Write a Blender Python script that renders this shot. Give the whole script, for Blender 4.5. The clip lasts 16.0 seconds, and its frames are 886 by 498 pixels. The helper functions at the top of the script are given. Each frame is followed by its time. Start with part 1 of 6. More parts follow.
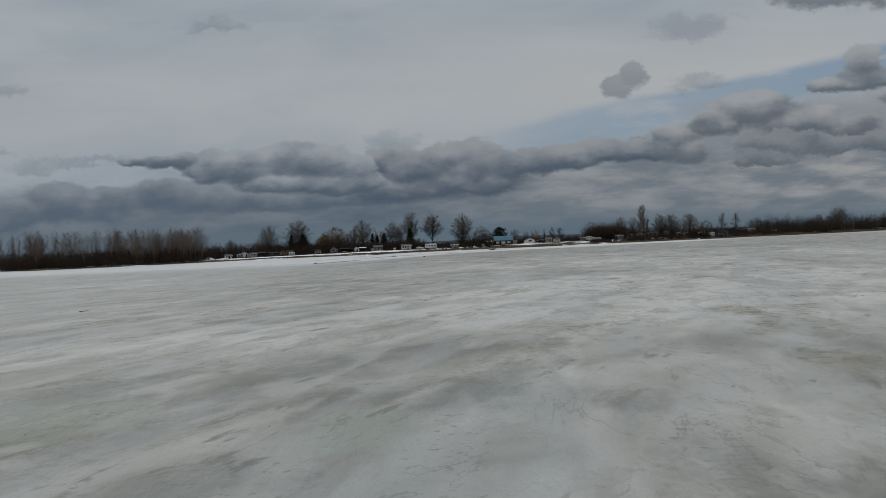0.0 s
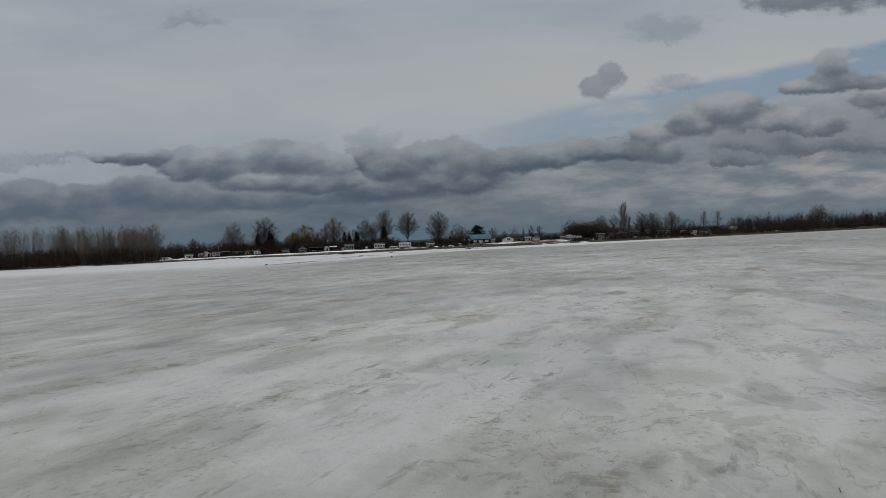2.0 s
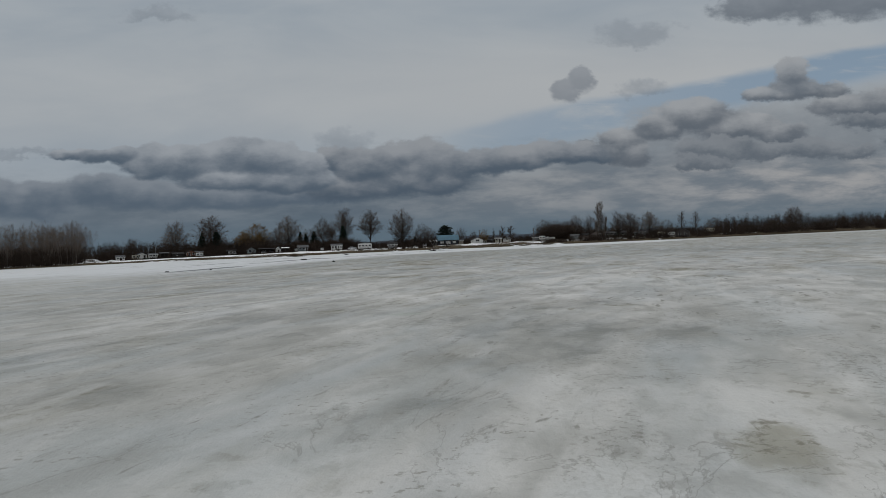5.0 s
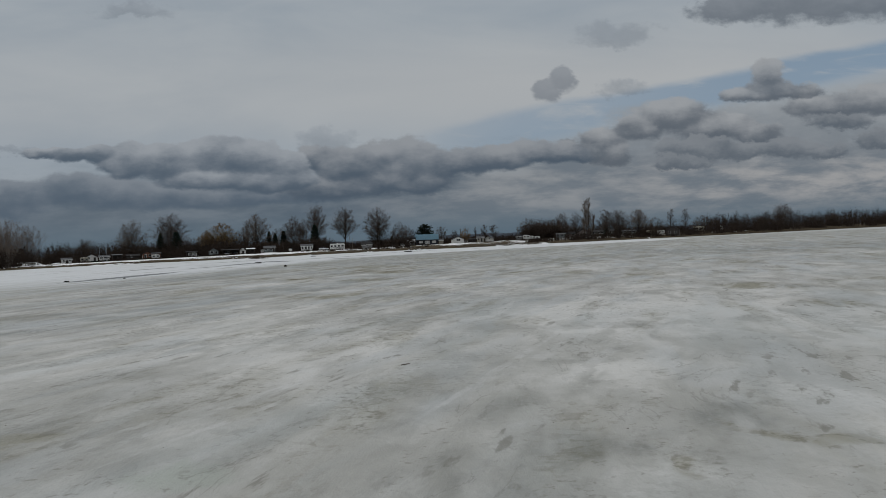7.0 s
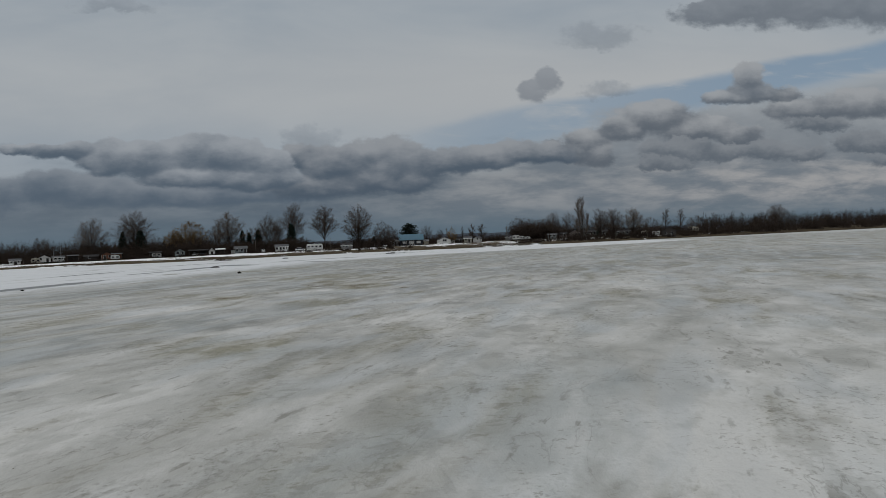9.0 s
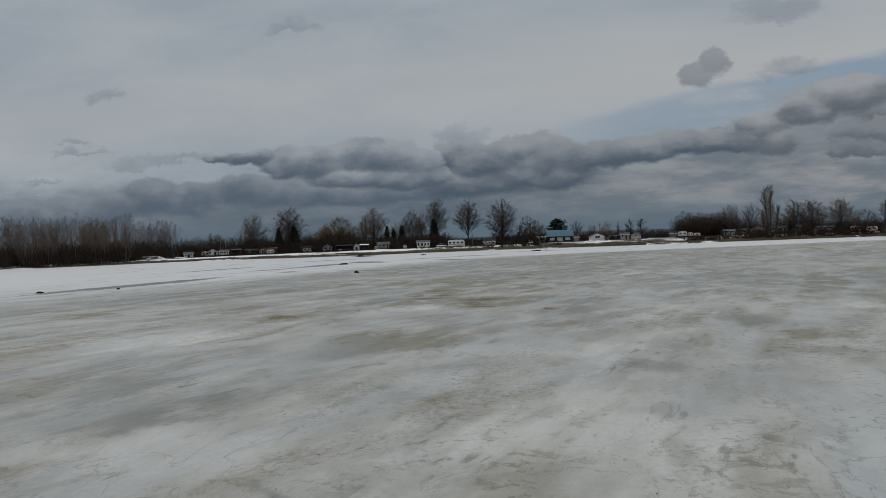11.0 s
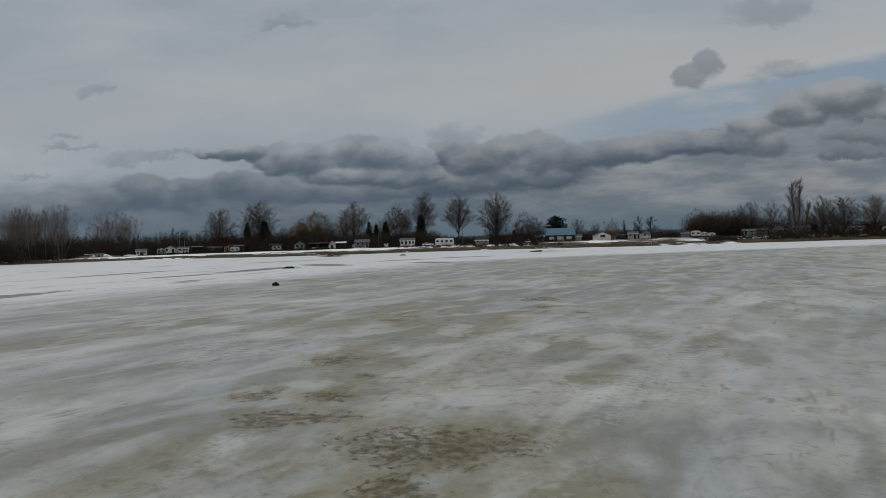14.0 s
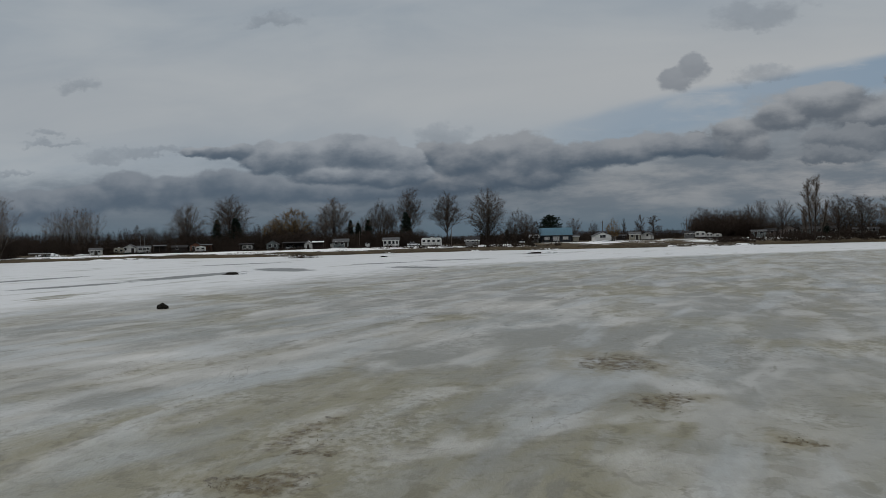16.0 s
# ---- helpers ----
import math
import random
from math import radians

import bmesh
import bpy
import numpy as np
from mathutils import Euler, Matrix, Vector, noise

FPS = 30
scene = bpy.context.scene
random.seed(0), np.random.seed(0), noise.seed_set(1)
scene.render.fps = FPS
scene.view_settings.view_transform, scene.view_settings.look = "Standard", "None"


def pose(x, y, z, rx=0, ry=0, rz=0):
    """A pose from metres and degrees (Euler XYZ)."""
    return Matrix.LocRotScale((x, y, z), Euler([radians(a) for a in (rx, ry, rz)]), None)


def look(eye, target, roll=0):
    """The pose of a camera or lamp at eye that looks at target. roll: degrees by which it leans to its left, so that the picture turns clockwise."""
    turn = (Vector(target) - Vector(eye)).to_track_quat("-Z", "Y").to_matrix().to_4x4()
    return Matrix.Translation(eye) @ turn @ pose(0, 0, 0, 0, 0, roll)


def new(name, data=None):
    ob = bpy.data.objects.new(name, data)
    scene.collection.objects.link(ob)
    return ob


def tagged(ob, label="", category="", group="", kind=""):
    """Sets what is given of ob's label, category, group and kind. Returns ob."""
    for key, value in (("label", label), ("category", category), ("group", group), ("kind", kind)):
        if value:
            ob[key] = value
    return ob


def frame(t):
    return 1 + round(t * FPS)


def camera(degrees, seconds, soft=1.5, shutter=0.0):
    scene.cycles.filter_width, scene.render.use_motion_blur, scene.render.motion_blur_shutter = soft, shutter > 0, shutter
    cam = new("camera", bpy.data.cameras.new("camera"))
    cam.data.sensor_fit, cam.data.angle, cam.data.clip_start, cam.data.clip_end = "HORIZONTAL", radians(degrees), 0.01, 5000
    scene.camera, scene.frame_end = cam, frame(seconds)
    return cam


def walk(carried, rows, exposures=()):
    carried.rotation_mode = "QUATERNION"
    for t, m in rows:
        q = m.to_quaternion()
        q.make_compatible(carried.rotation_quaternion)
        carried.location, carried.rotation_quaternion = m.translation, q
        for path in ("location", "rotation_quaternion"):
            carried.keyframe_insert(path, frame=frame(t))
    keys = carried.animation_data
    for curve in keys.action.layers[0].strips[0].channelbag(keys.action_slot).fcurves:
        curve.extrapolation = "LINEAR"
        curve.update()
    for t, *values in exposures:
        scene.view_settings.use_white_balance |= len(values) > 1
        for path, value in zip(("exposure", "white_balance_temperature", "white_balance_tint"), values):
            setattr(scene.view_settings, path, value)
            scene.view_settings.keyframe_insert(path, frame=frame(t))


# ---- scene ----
cam = camera(78.2, 16.0, 0.5)
PATH = [
    (0, (2.440, 2.902, 3.565), (2.385, 4.901, 3.549), -2.5),
    (0.5, (3.096, 6.356, 3.628), (3.059, 8.355, 3.607), -2.4),
    (1, (3.721, 10.261, 3.544), (3.705, 12.260, 3.523), -2.5),
    (1.5, (4.373, 13.854, 3.513), (4.373, 15.854, 3.490), -2.6),
    (2, (5.070, 17.543, 3.505), (5.088, 19.542, 3.481), -2.5),
    (2.5, (5.799, 21.739, 3.400), (5.837, 23.739, 3.378), -2.5),
    (3, (6.584, 26.081, 3.354), (6.640, 28.080, 3.331), -2.4),
    (3.5, (7.336, 30.169, 3.280), (7.406, 32.167, 3.257), -2.6),
    (4, (8.420, 34.184, 3.319), (8.506, 36.182, 3.295), -2.6),
    (6.5, (11.967, 55.361, 3.827), (12.136, 57.354, 3.798), -2.3),
    (7, (13.201, 60.343, 3.731), (13.384, 62.334, 3.700), -2.5),
    (7.5, (13.931, 64.190, 3.815), (14.129, 66.180, 3.786), -2.3),
    (8, (14.485, 68.391, 4.218), (14.700, 70.380, 4.184), -2.3),
    (9.0, (14.750, 77.200, 4.200), (14.987, 79.186, 4.165), -2.3),
    (9.7, (14.950, 83.400, 4.180), (15.173, 85.387, 4.143), -2.25),
    (10.3, (14.772, 89.012, 4.141), (14.793, 91.011, 4.103), -2.2),
    (10.5, (15.068, 90.866, 4.124), (14.908, 92.860, 4.091), -2.1),
    (11, (15.749, 95.526, 3.975), (15.451, 97.504, 3.948), -2.0),
    (11.5, (15.949, 99.940, 3.961), (15.639, 101.916, 3.933), -1.9),
    (12, (15.926, 104.389, 3.974), (15.620, 106.365, 3.942), -1.8),
    (12.5, (15.706, 108.824, 3.959), (15.404, 110.801, 3.927), -1.7),
    (13, (15.294, 113.781, 3.810), (15.001, 115.759, 3.777), -1.6),
    (13.5, (14.720, 117.904, 3.860), (14.437, 119.884, 3.825), -1.5),
    (14, (14.274, 122.379, 3.784), (14.001, 124.360, 3.751), -1.5),
    (14.5, (13.769, 126.821, 3.802), (13.507, 128.803, 3.768), -1.4),
    (15, (13.235, 131.343, 3.756), (12.985, 133.327, 3.722), -1.3),
    (15.5, (12.731, 135.712, 3.750), (12.492, 137.697, 3.716), -1.2),
    (16, (12.256, 140.034, 3.709), (12.027, 142.021, 3.675), -1.2),
]
walk(cam, [(t, look(eye, target, roll)) for t, eye, target, roll in PATH])

# ---------------------------------------------------------------- node helpers
def put_in(tree, socket, value):
    if isinstance(value, bpy.types.NodeSocket):
        tree.links.new(value, socket)
    else:
        socket.default_value = value


def mth(tree, op, a, b=0.0, c=None, clamp=False):
    n = tree.nodes.new("ShaderNodeMath")
    n.operation, n.use_clamp = op, clamp
    put_in(tree, n.inputs[0], a)
    put_in(tree, n.inputs[1], b)
    if c is not None:
        put_in(tree, n.inputs[2], c)
    return n.outputs[0]


def vec(tree, op, a, b=(0, 0, 0), c=None, out=0):
    n = tree.nodes.new("ShaderNodeVectorMath")
    n.operation = op
    put_in(tree, n.inputs[0], a)
    put_in(tree, n.inputs[1], b)
    if c is not None:
        put_in(tree, n.inputs[2], c)
    return n.outputs[out]


def ramp(tree, x, lo, hi, a=0.0, b=1.0):
    n = tree.nodes.new("ShaderNodeMapRange")
    n.interpolation_type = "SMOOTHSTEP"
    for i, v in enumerate((x, lo, hi, a, b)):
        put_in(tree, n.inputs[i], v)
    return n.outputs[0]


def mix(tree, fac, a, b):
    n = tree.nodes.new("ShaderNodeMix")
    n.data_type = "RGBA"
    put_in(tree, n.inputs[0], fac)
    put_in(tree, n.inputs[6], a if isinstance(a, bpy.types.NodeSocket) else (*a, 1))
    put_in(tree, n.inputs[7], b if isinstance(b, bpy.types.NodeSocket) else (*b, 1))
    return n.outputs[2]


def fbm(tree, p, scale, detail=4.0, rough=0.55, distort=0.0, color=False):
    n = tree.nodes.new("ShaderNodeTexNoise")
    put_in(tree, n.inputs["Vector"], p)
    n.inputs["Scale"].default_value = scale
    n.inputs["Detail"].default_value = detail
    n.inputs["Roughness"].default_value = rough
    n.inputs["Distortion"].default_value = distort
    return n.outputs["Color" if color else "Fac"]


# ---------------------------------------------------------------- sky and sun
SUN_EL, SUN_AZ = 55.0, 275.0        # degrees; azimuth clockwise from +y
world = bpy.data.worlds.new("overcast_sky")
scene.world = world
world.use_nodes = True
W = world.node_tree
W.nodes.clear()


def cloud_group(name, lobes):
    """Field of cumulus lobes over the far shore: 1 in the middle of a lobe, 0 at its rim; and the height within the lobe, 1 at its
    top and -1 at its base. Lobes are given by the tangents of bearing and height, half width, rise and fall."""
    g = bpy.data.node_groups.new(name, "ShaderNodeTree")
    g.interface.new_socket("Vector", in_out="INPUT", socket_type="NodeSocketVector")
    g.interface.new_socket("Field", in_out="OUTPUT", socket_type="NodeSocketFloat")
    g.interface.new_socket("Height", in_out="OUTPUT", socket_type="NodeSocketFloat")
    p = g.nodes.new("NodeGroupInput").outputs[0]
    total = high = None
    for u, v, wide, rise, fall in lobes:
        q = vec(g, "SUBTRACT", p, (u, v, 0))
        across = vec(g, "DOT_PRODUCT", q, (1 / wide, 0, 0), out=1)
        h = mth(g, "MAXIMUM" if fall >= rise else "MINIMUM", vec(g, "DOT_PRODUCT", q, (0, 1 / rise, 0), out=1), vec(g, "DOT_PRODUCT", q, (0, 1 / fall, 0), out=1))
        d = mth(g, "MULTIPLY_ADD", across, across, mth(g, "MULTIPLY", h, h))
        w = mth(g, "EXPONENT", mth(g, "MULTIPLY", mth(g, "MINIMUM", d, 12.0), -4.5))
        hw = mth(g, "MULTIPLY", w, h)
        total = w if total is None else mth(g, "ADD", total, w)
        high = hw if high is None else mth(g, "ADD", high, hw)
    out = g.nodes.new("NodeGroupOutput")
    g.links.new(mth(g, "MULTIPLY_ADD", mth(g, "LOGARITHM", total, math.e), 1 / 4.5, 1.0), out.inputs[0])
    g.links.new(mth(g, "DIVIDE", high, total), out.inputs[1])
    return g


# cloud banks: the low western bank, the main bank, its eastern half, heaps in the east, flat shelves under them, one lone heap, faint shreds
LOW_LOBES = [(-1.216, 0.081, 0.216, 0.032, 0.042), (-0.995, 0.09, 0.162, 0.025, 0.042), (-0.844, 0.099, 0.086, 0.021, 0.042), (-0.74, 0.119, 0.059, 0.029, 0.048), (-0.645, 0.111, 0.059, 0.025, 0.042),
      (-0.551, 0.121, 0.052, 0.024, 0.032), (-0.483, 0.112, 0.059, 0.025, 0.03), (-0.404, 0.099, 0.065, 0.023, 0.021), (-0.321, 0.094, 0.075, 0.021, 0.017), (-0.24, 0.092, 0.086, 0.023, 0.015),
      (-0.138, 0.094, 0.075, 0.023, 0.017)]
BANK_LOBES = [(-0.588, 0.182, 0.037, 0.008, 0.01), (-0.546, 0.178, 0.032, 0.01, 0.013), (-0.504, 0.18, 0.034, 0.014, 0.016), (-0.455, 0.163, 0.05, 0.034, 0.025), (-0.38, 0.158, 0.052, 0.035, 0.03),
      (-0.295, 0.164, 0.065, 0.039, 0.038), (-0.23, 0.157, 0.05, 0.034, 0.036), (-0.184, 0.145, 0.043, 0.03, 0.03), (-0.309, 0.128, 0.086, 0.019, 0.019), (-0.212, 0.121, 0.086, 0.023, 0.023)]
EAST_BANK_LOBES = [(-0.131, 0.162, 0.032, 0.021, 0.025), (-0.083, 0.144, 0.052, 0.034, 0.042), (-0.031, 0.143, 0.058, 0.042, 0.044), (0.03, 0.141, 0.063, 0.044, 0.044),
      (0.081, 0.138, 0.054, 0.038, 0.038), (0.066, 0.108, 0.043, 0.025, 0.021), (-0.013, 0.11, 0.065, 0.025, 0.021), (-0.106, 0.103, 0.086, 0.025, 0.023), (0.143, 0.143, 0.058, 0.03, 0.021),
      (0.212, 0.146, 0.063, 0.025, 0.019), (0.27, 0.154, 0.059, 0.03, 0.019), (0.327, 0.151, 0.05, 0.025, 0.015)]
PUFF_LOBES = [(0.74, 0.289, 0.032, 0.034, 0.025), (0.741, 0.269, 0.056, 0.023, 0.019), (0.692, 0.257, 0.047, 0.017, 0.013), (0.78, 0.26, 0.082, 0.021, 0.015), (0.552, 0.215, 0.078, 0.034, 0.027),
      (0.633, 0.19, 0.086, 0.03, 0.021), (0.718, 0.182, 0.054, 0.023, 0.015), (0.47, 0.195, 0.047, 0.023, 0.021), (0.402, 0.173, 0.047, 0.03, 0.032), (0.863, 0.228, 0.091, 0.023, 0.021),
      (0.967, 0.239, 0.103, 0.027, 0.025), (0.425, 0.149, 0.037, 0.021, 0.019)]
SHELF_LOBES = [(0.595, 0.156, 0.088, 0.019, 0.019), (0.566, 0.133, 0.058, 0.016, 0.014), (0.688, 0.147, 0.047, 0.017, 0.017), (0.776, 0.152, 0.065, 0.018, 0.019), (0.854, 0.143, 0.043, 0.012, 0.012),
      (0.892, 0.198, 0.065, 0.017, 0.015), (1.001, 0.164, 0.086, 0.023, 0.019), (1.088, 0.128, 0.086, 0.017, 0.015), (0.349, 0.159, 0.065, 0.017, 0.017), (0.261, 0.157, 0.075, 0.015, 0.017)]
LONE_LOBES = [(0.332, 0.293, 0.028, 0.021, 0.025), (0.301, 0.277, 0.026, 0.018, 0.023), (0.314, 0.266, 0.019, 0.011, 0.019)]
FAINT_LOBES = [(-0.108, 0.186, 0.042, 0.020, 0.026), (0.428, 0.367, 0.047, 0.017, 0.015), (0.452, 0.273, 0.047, 0.015, 0.01), (-0.429, 0.425, 0.049, 0.011, 0.01), (-0.836, 0.326, 0.039, 0.013, 0.013), (-0.793, 0.176, 0.041, 0.012, 0.012),
      (-0.708, 0.182, 0.054, 0.008, 0.007), (-0.637, 0.183, 0.043, 0.006, 0.006), (-0.732, 0.188, 0.022, 0.008, 0.008), (-0.992, 0.149, 0.043, 0.006, 0.005), (-0.908, 0.23, 0.028, 0.006, 0.006),
      (-0.896, 0.208, 0.054, 0.005, 0.005), (0.437, 0.377, 0.065, 0.015, 0.015)]
HIGH_LOBES = [(0.651, 0.417, 0.065, 0.021, 0.023), (0.756, 0.428, 0.097, 0.042, 0.03), (0.876, 0.436, 0.119, 0.053, 0.038), (1.022, 0.44, 0.129, 0.063, 0.042)]
EAST_MASS_LOBES = [(0.539, 0.185, 0.119, 0.051, 0.053), (0.678, 0.188, 0.119, 0.053, 0.063), (0.832, 0.196, 0.129, 0.063, 0.069), (1.002, 0.193, 0.129, 0.063, 0.063), (0.404, 0.167, 0.065, 0.026, 0.032)]


def build_world():
    t = W
    way = t.nodes.new("ShaderNodeTexCoord").outputs["Generated"]
    sep = t.nodes.new("ShaderNodeSeparateXYZ")
    t.links.new(way, sep.inputs[0])
    x, y, z = sep.outputs
    ahead = mth(t, "MAXIMUM", y, 0.12)
    u, v = mth(t, "DIVIDE", x, ahead), mth(t, "DIVIDE", z, ahead)
    join = t.nodes.new("ShaderNodeCombineXYZ")
    t.links.new(u, join.inputs[0])
    t.links.new(v, join.inputs[1])
    p = join.outputs[0]
    front = ramp(t, y, 0.2, 0.5)

    # clear sky behind everything
    sky = t.nodes.new("ShaderNodeTexSky")
    sky.sky_type, sky.sun_disc = "NISHITA", False
    sky.sun_elevation, sky.sun_rotation = radians(SUN_EL), radians(SUN_AZ)
    clear = vec(t, "SCALE", sky.outputs[0])
    clear.node.inputs["Scale"].default_value = 0.075
    clear = mix(t, 0.7, clear, (0.192, 0.272, 0.352))

    # the high veil, brighter overhead
    streak = fbm(t, vec(t, "MULTIPLY", p, (1.3, 5.0, 1)), 1.6, 5, 0.55, 0.4)
    soft = fbm(t, vec(t, "MULTIPLY", p, (1.0, 2.2, 1)), 2.3, 3, 0.5)
    veil = mix(t, ramp(t, streak, 0.3, 0.7), (0.298, 0.334, 0.370), (0.378, 0.400, 0.418))
    veil = mix(t, mth(t, "MULTIPLY", ramp(t, soft, 0.35, 0.7), 0.35), veil, (0.285, 0.320, 0.360))
    # warm paler rim above the cumulus bank
    rim = mth(t, "MULTIPLY", ramp(t, v, 0.15, 0.26), ramp(t, v, 0.44, 0.28))
    veil = mix(t, mth(t, "MULTIPLY", rim, ramp(t, u, -0.5, 0.3, 0.40, 0.75)), veil, (0.440, 0.436, 0.430))

    # the open blue lane, climbing to the east
    lane = mth(t, "MULTIPLY_ADD", u, -0.175, v)
    wob = mth(t, "MULTIPLY_ADD", streak, 0.06, -0.03)
    lane = mth(t, "ADD", lane, wob)
    hole = mth(t, "MULTIPLY", ramp(t, lane, 0.095, 0.140), ramp(t, lane, 0.198, 0.178))
    hole = mth(t, "MULTIPLY", hole, mth(t, "MULTIPLY", ramp(t, u, -0.08, 0.28), ramp(t, u, 0.2, 0.75, 0.66, 1.0)))
    wisps = fbm(t, vec(t, "MULTIPLY", vec(t, "ADD", p, (0.3, 0.1, 0)), (2.2, 11.0, 1)), 2.2, 5, 0.6, 0.6)
    hole = mth(t, "MULTIPLY", hole, ramp(t, wisps, 0.82, 0.50))
    back = mix(t, mth(t, "MULTIPLY", hole, 0.80), veil, clear)

    below = mth(t, "MULTIPLY", ramp(t, lane, 0.128, 0.085), ramp(t, u, -0.10, 0.30))
    back = mix(t, mth(t, "MULTIPLY", below, 0.75), back, (0.232, 0.260, 0.286))

    # low layered cloud towards the horizon
    bars = fbm(t, vec(t, "MULTIPLY", p, (2.6, 10.0, 1)), 2.6, 6, 0.60, 0.12)
    low_e = mix(t, ramp(t, bars, 0.36, 0.66), (0.150, 0.172, 0.196), mix(t, ramp(t, u, 0.35, 0.75), (0.272, 0.276, 0.282), (0.340, 0.328, 0.322)))
    low_w = mix(t, ramp(t, bars, 0.34, 0.72), (0.082, 0.109, 0.138), (0.154, 0.179, 0.205))
    low_w = mix(t, ramp(t, u, -0.35, -0.80, 0.0, 0.6), low_w, (0.150, 0.178, 0.208))
    low = mix(t, ramp(t, u, -0.15, 0.25), low_w, low_e)
    low = mix(t, ramp(t, v, 0.075, 0.010), low, (0.092, 0.132, 0.166))
    deck = mth(t, "ADD", v, mth(t, "MULTIPLY_ADD", bars, 0.09, -0.045))
    edge = ramp(t, u, -0.2, 0.4, 0.135, 0.165)
    back = mix(t, mth(t, "MULTIPLY", ramp(t, deck, mth(t, "ADD", edge, 0.03), mth(t, "SUBTRACT", edge, 0.05)), 0.92), back, low)

    # cumulus banks
    big = vec(t, "SUBTRACT", fbm(t, vec(t, "MULTIPLY", p, (1, 1.6, 1)), 11.0, 3, 0.5, 0.0, True), (0.5, 0.5, 0.5))
    fine = vec(t, "SUBTRACT", fbm(t, vec(t, "MULTIPLY", p, (1, 1.4, 1)), 42.0, 6, 0.62, 0.0, True), (0.5, 0.5, 0.5))
    torn = vec(t, "SUBTRACT", fbm(t, vec(t, "MULTIPLY", p, (1, 1.5, 1)), 21.0, 5, 0.6, 0.0, True), (0.5, 0.5, 0.5))
    q = vec(t, "MULTIPLY_ADD", big, (0.040, 0.020, 0), p)
    q = vec(t, "MULTIPLY_ADD", fine, (0.016, 0.012, 0), q)
    cell = t.nodes.new("ShaderNodeTexVoronoi")
    cell.feature, cell.inputs["Scale"].default_value = "SMOOTH_F1", 21.0
    cell.inputs["Smoothness"].default_value = 0.8
    t.links.new(vec(t, "MULTIPLY", q, (1, 1.5, 1)), cell.inputs["Vector"])
    billow = mth(t, "MULTIPLY_ADD", cell.outputs["Distance"], -1.0, 0.45)
    mottled = mth(t, "SUBTRACT", fbm(t, vec(t, "MULTIPLY", p, (1, 2.0, 1)), 14.0, 5, 0.58), 0.5)
    shred = mth(t, "SUBTRACT", fbm(t, vec(t, "MULTIPLY", p, (1, 1.7, 1)), 34.0, 5, 0.62), 0.5)
    ragged = mth(t, "ADD", mth(t, "MULTIPLY", billow, 0.75), mth(t, "MULTIPLY", shred, 1.1))

    def bank(behind, name, lobes, top, base, full=0.96, crisp=0.34, rough=1.0, tilt=0.0, at=q):
        """One bank, pale along its tops and dark below, laid over what is behind it; its base is softer than its top."""
        n = t.nodes.new("ShaderNodeGroup")
        n.node_tree = cloud_group(name, lobes)
        t.links.new(at, n.inputs[0])
        here, h = n.outputs
        dens = mth(t, "MULTIPLY_ADD", ragged, rough, here)
        haze = mth(t, "MULTIPLY_ADD", ramp(t, h, 0.1, -0.9), 0.34, crisp)
        cover = mth(t, "MULTIPLY", ramp(t, dens, mth(t, "MULTIPLY_ADD", haze, -0.9, -0.12), mth(t, "MULTIPLY_ADD", haze, 0.7, -0.08)), front)
        lit = mth(t, "ADD", mth(t, "MULTIPLY_ADD", mottled, 1.7, h), mth(t, "MULTIPLY", billow, 0.95))
        lit = mth(t, "ADD", lit, mth(t, "MULTIPLY", shred, 0.5))
        heap = mix(t, ramp(t, mth(t, "ADD", lit, tilt), -0.95, 1.05), base, top)
        return mix(t, mth(t, "MULTIPLY", cover, full), behind, heap)

    loose = vec(t, "MULTIPLY_ADD", torn, (0.040, 0.026, 0), vec(t, "MULTIPLY_ADD", fine, (0.020, 0.014, 0), q))
    shredded = vec(t, "MULTIPLY_ADD", torn, (0.070, 0.030, 0), loose)
    whole = bank(back, "faint_shreds", FAINT_LOBES, (0.255, 0.278, 0.308), (0.185, 0.206, 0.234), 0.50, 1.3, 1.4, at=shredded)
    whole = bank(whole, "high_east_cloud", HIGH_LOBES, (0.205, 0.222, 0.246), (0.140, 0.158, 0.182), 0.90, 0.6, 1.3, at=loose)
    whole = bank(whole, "lone_heap", LONE_LOBES, (0.230, 0.243, 0.266), (0.165, 0.181, 0.207), 0.70, 0.50, 2.0, at=vec(t, "MULTIPLY_ADD", torn, (0.024, 0.020, 0), q))
    whole = bank(whole, "east_mass", EAST_MASS_LOBES, (0.290, 0.300, 0.312), (0.190, 0.206, 0.224), 0.80, 0.8, 1.6, at=loose)
    whole = bank(whole, "east_heaps", PUFF_LOBES, (0.330, 0.334, 0.342), (0.108, 0.124, 0.146), 0.93, 0.40, 1.4, tilt=-0.15, at=vec(t, "MULTIPLY_ADD", torn, (0.022, 0.016, 0), q))
    whole = bank(whole, "east_shelves", SHELF_LOBES, (0.215, 0.227, 0.243), (0.104, 0.122, 0.145), 0.90, 0.45, 1.6, at=loose)
    whole = bank(whole, "low_bank", LOW_LOBES, (0.212, 0.232, 0.258), (0.090, 0.118, 0.152), 0.92, 0.36)
    whole = bank(whole, "east_bank", EAST_BANK_LOBES, (0.280, 0.288, 0.302), (0.074, 0.098, 0.128), 0.95, 0.30, 1.2, tilt=-0.10)
    whole = bank(whole, "main_bank", BANK_LOBES, (0.312, 0.326, 0.346), (0.082, 0.108, 0.140), 0.96, 0.20, tilt=-0.06)

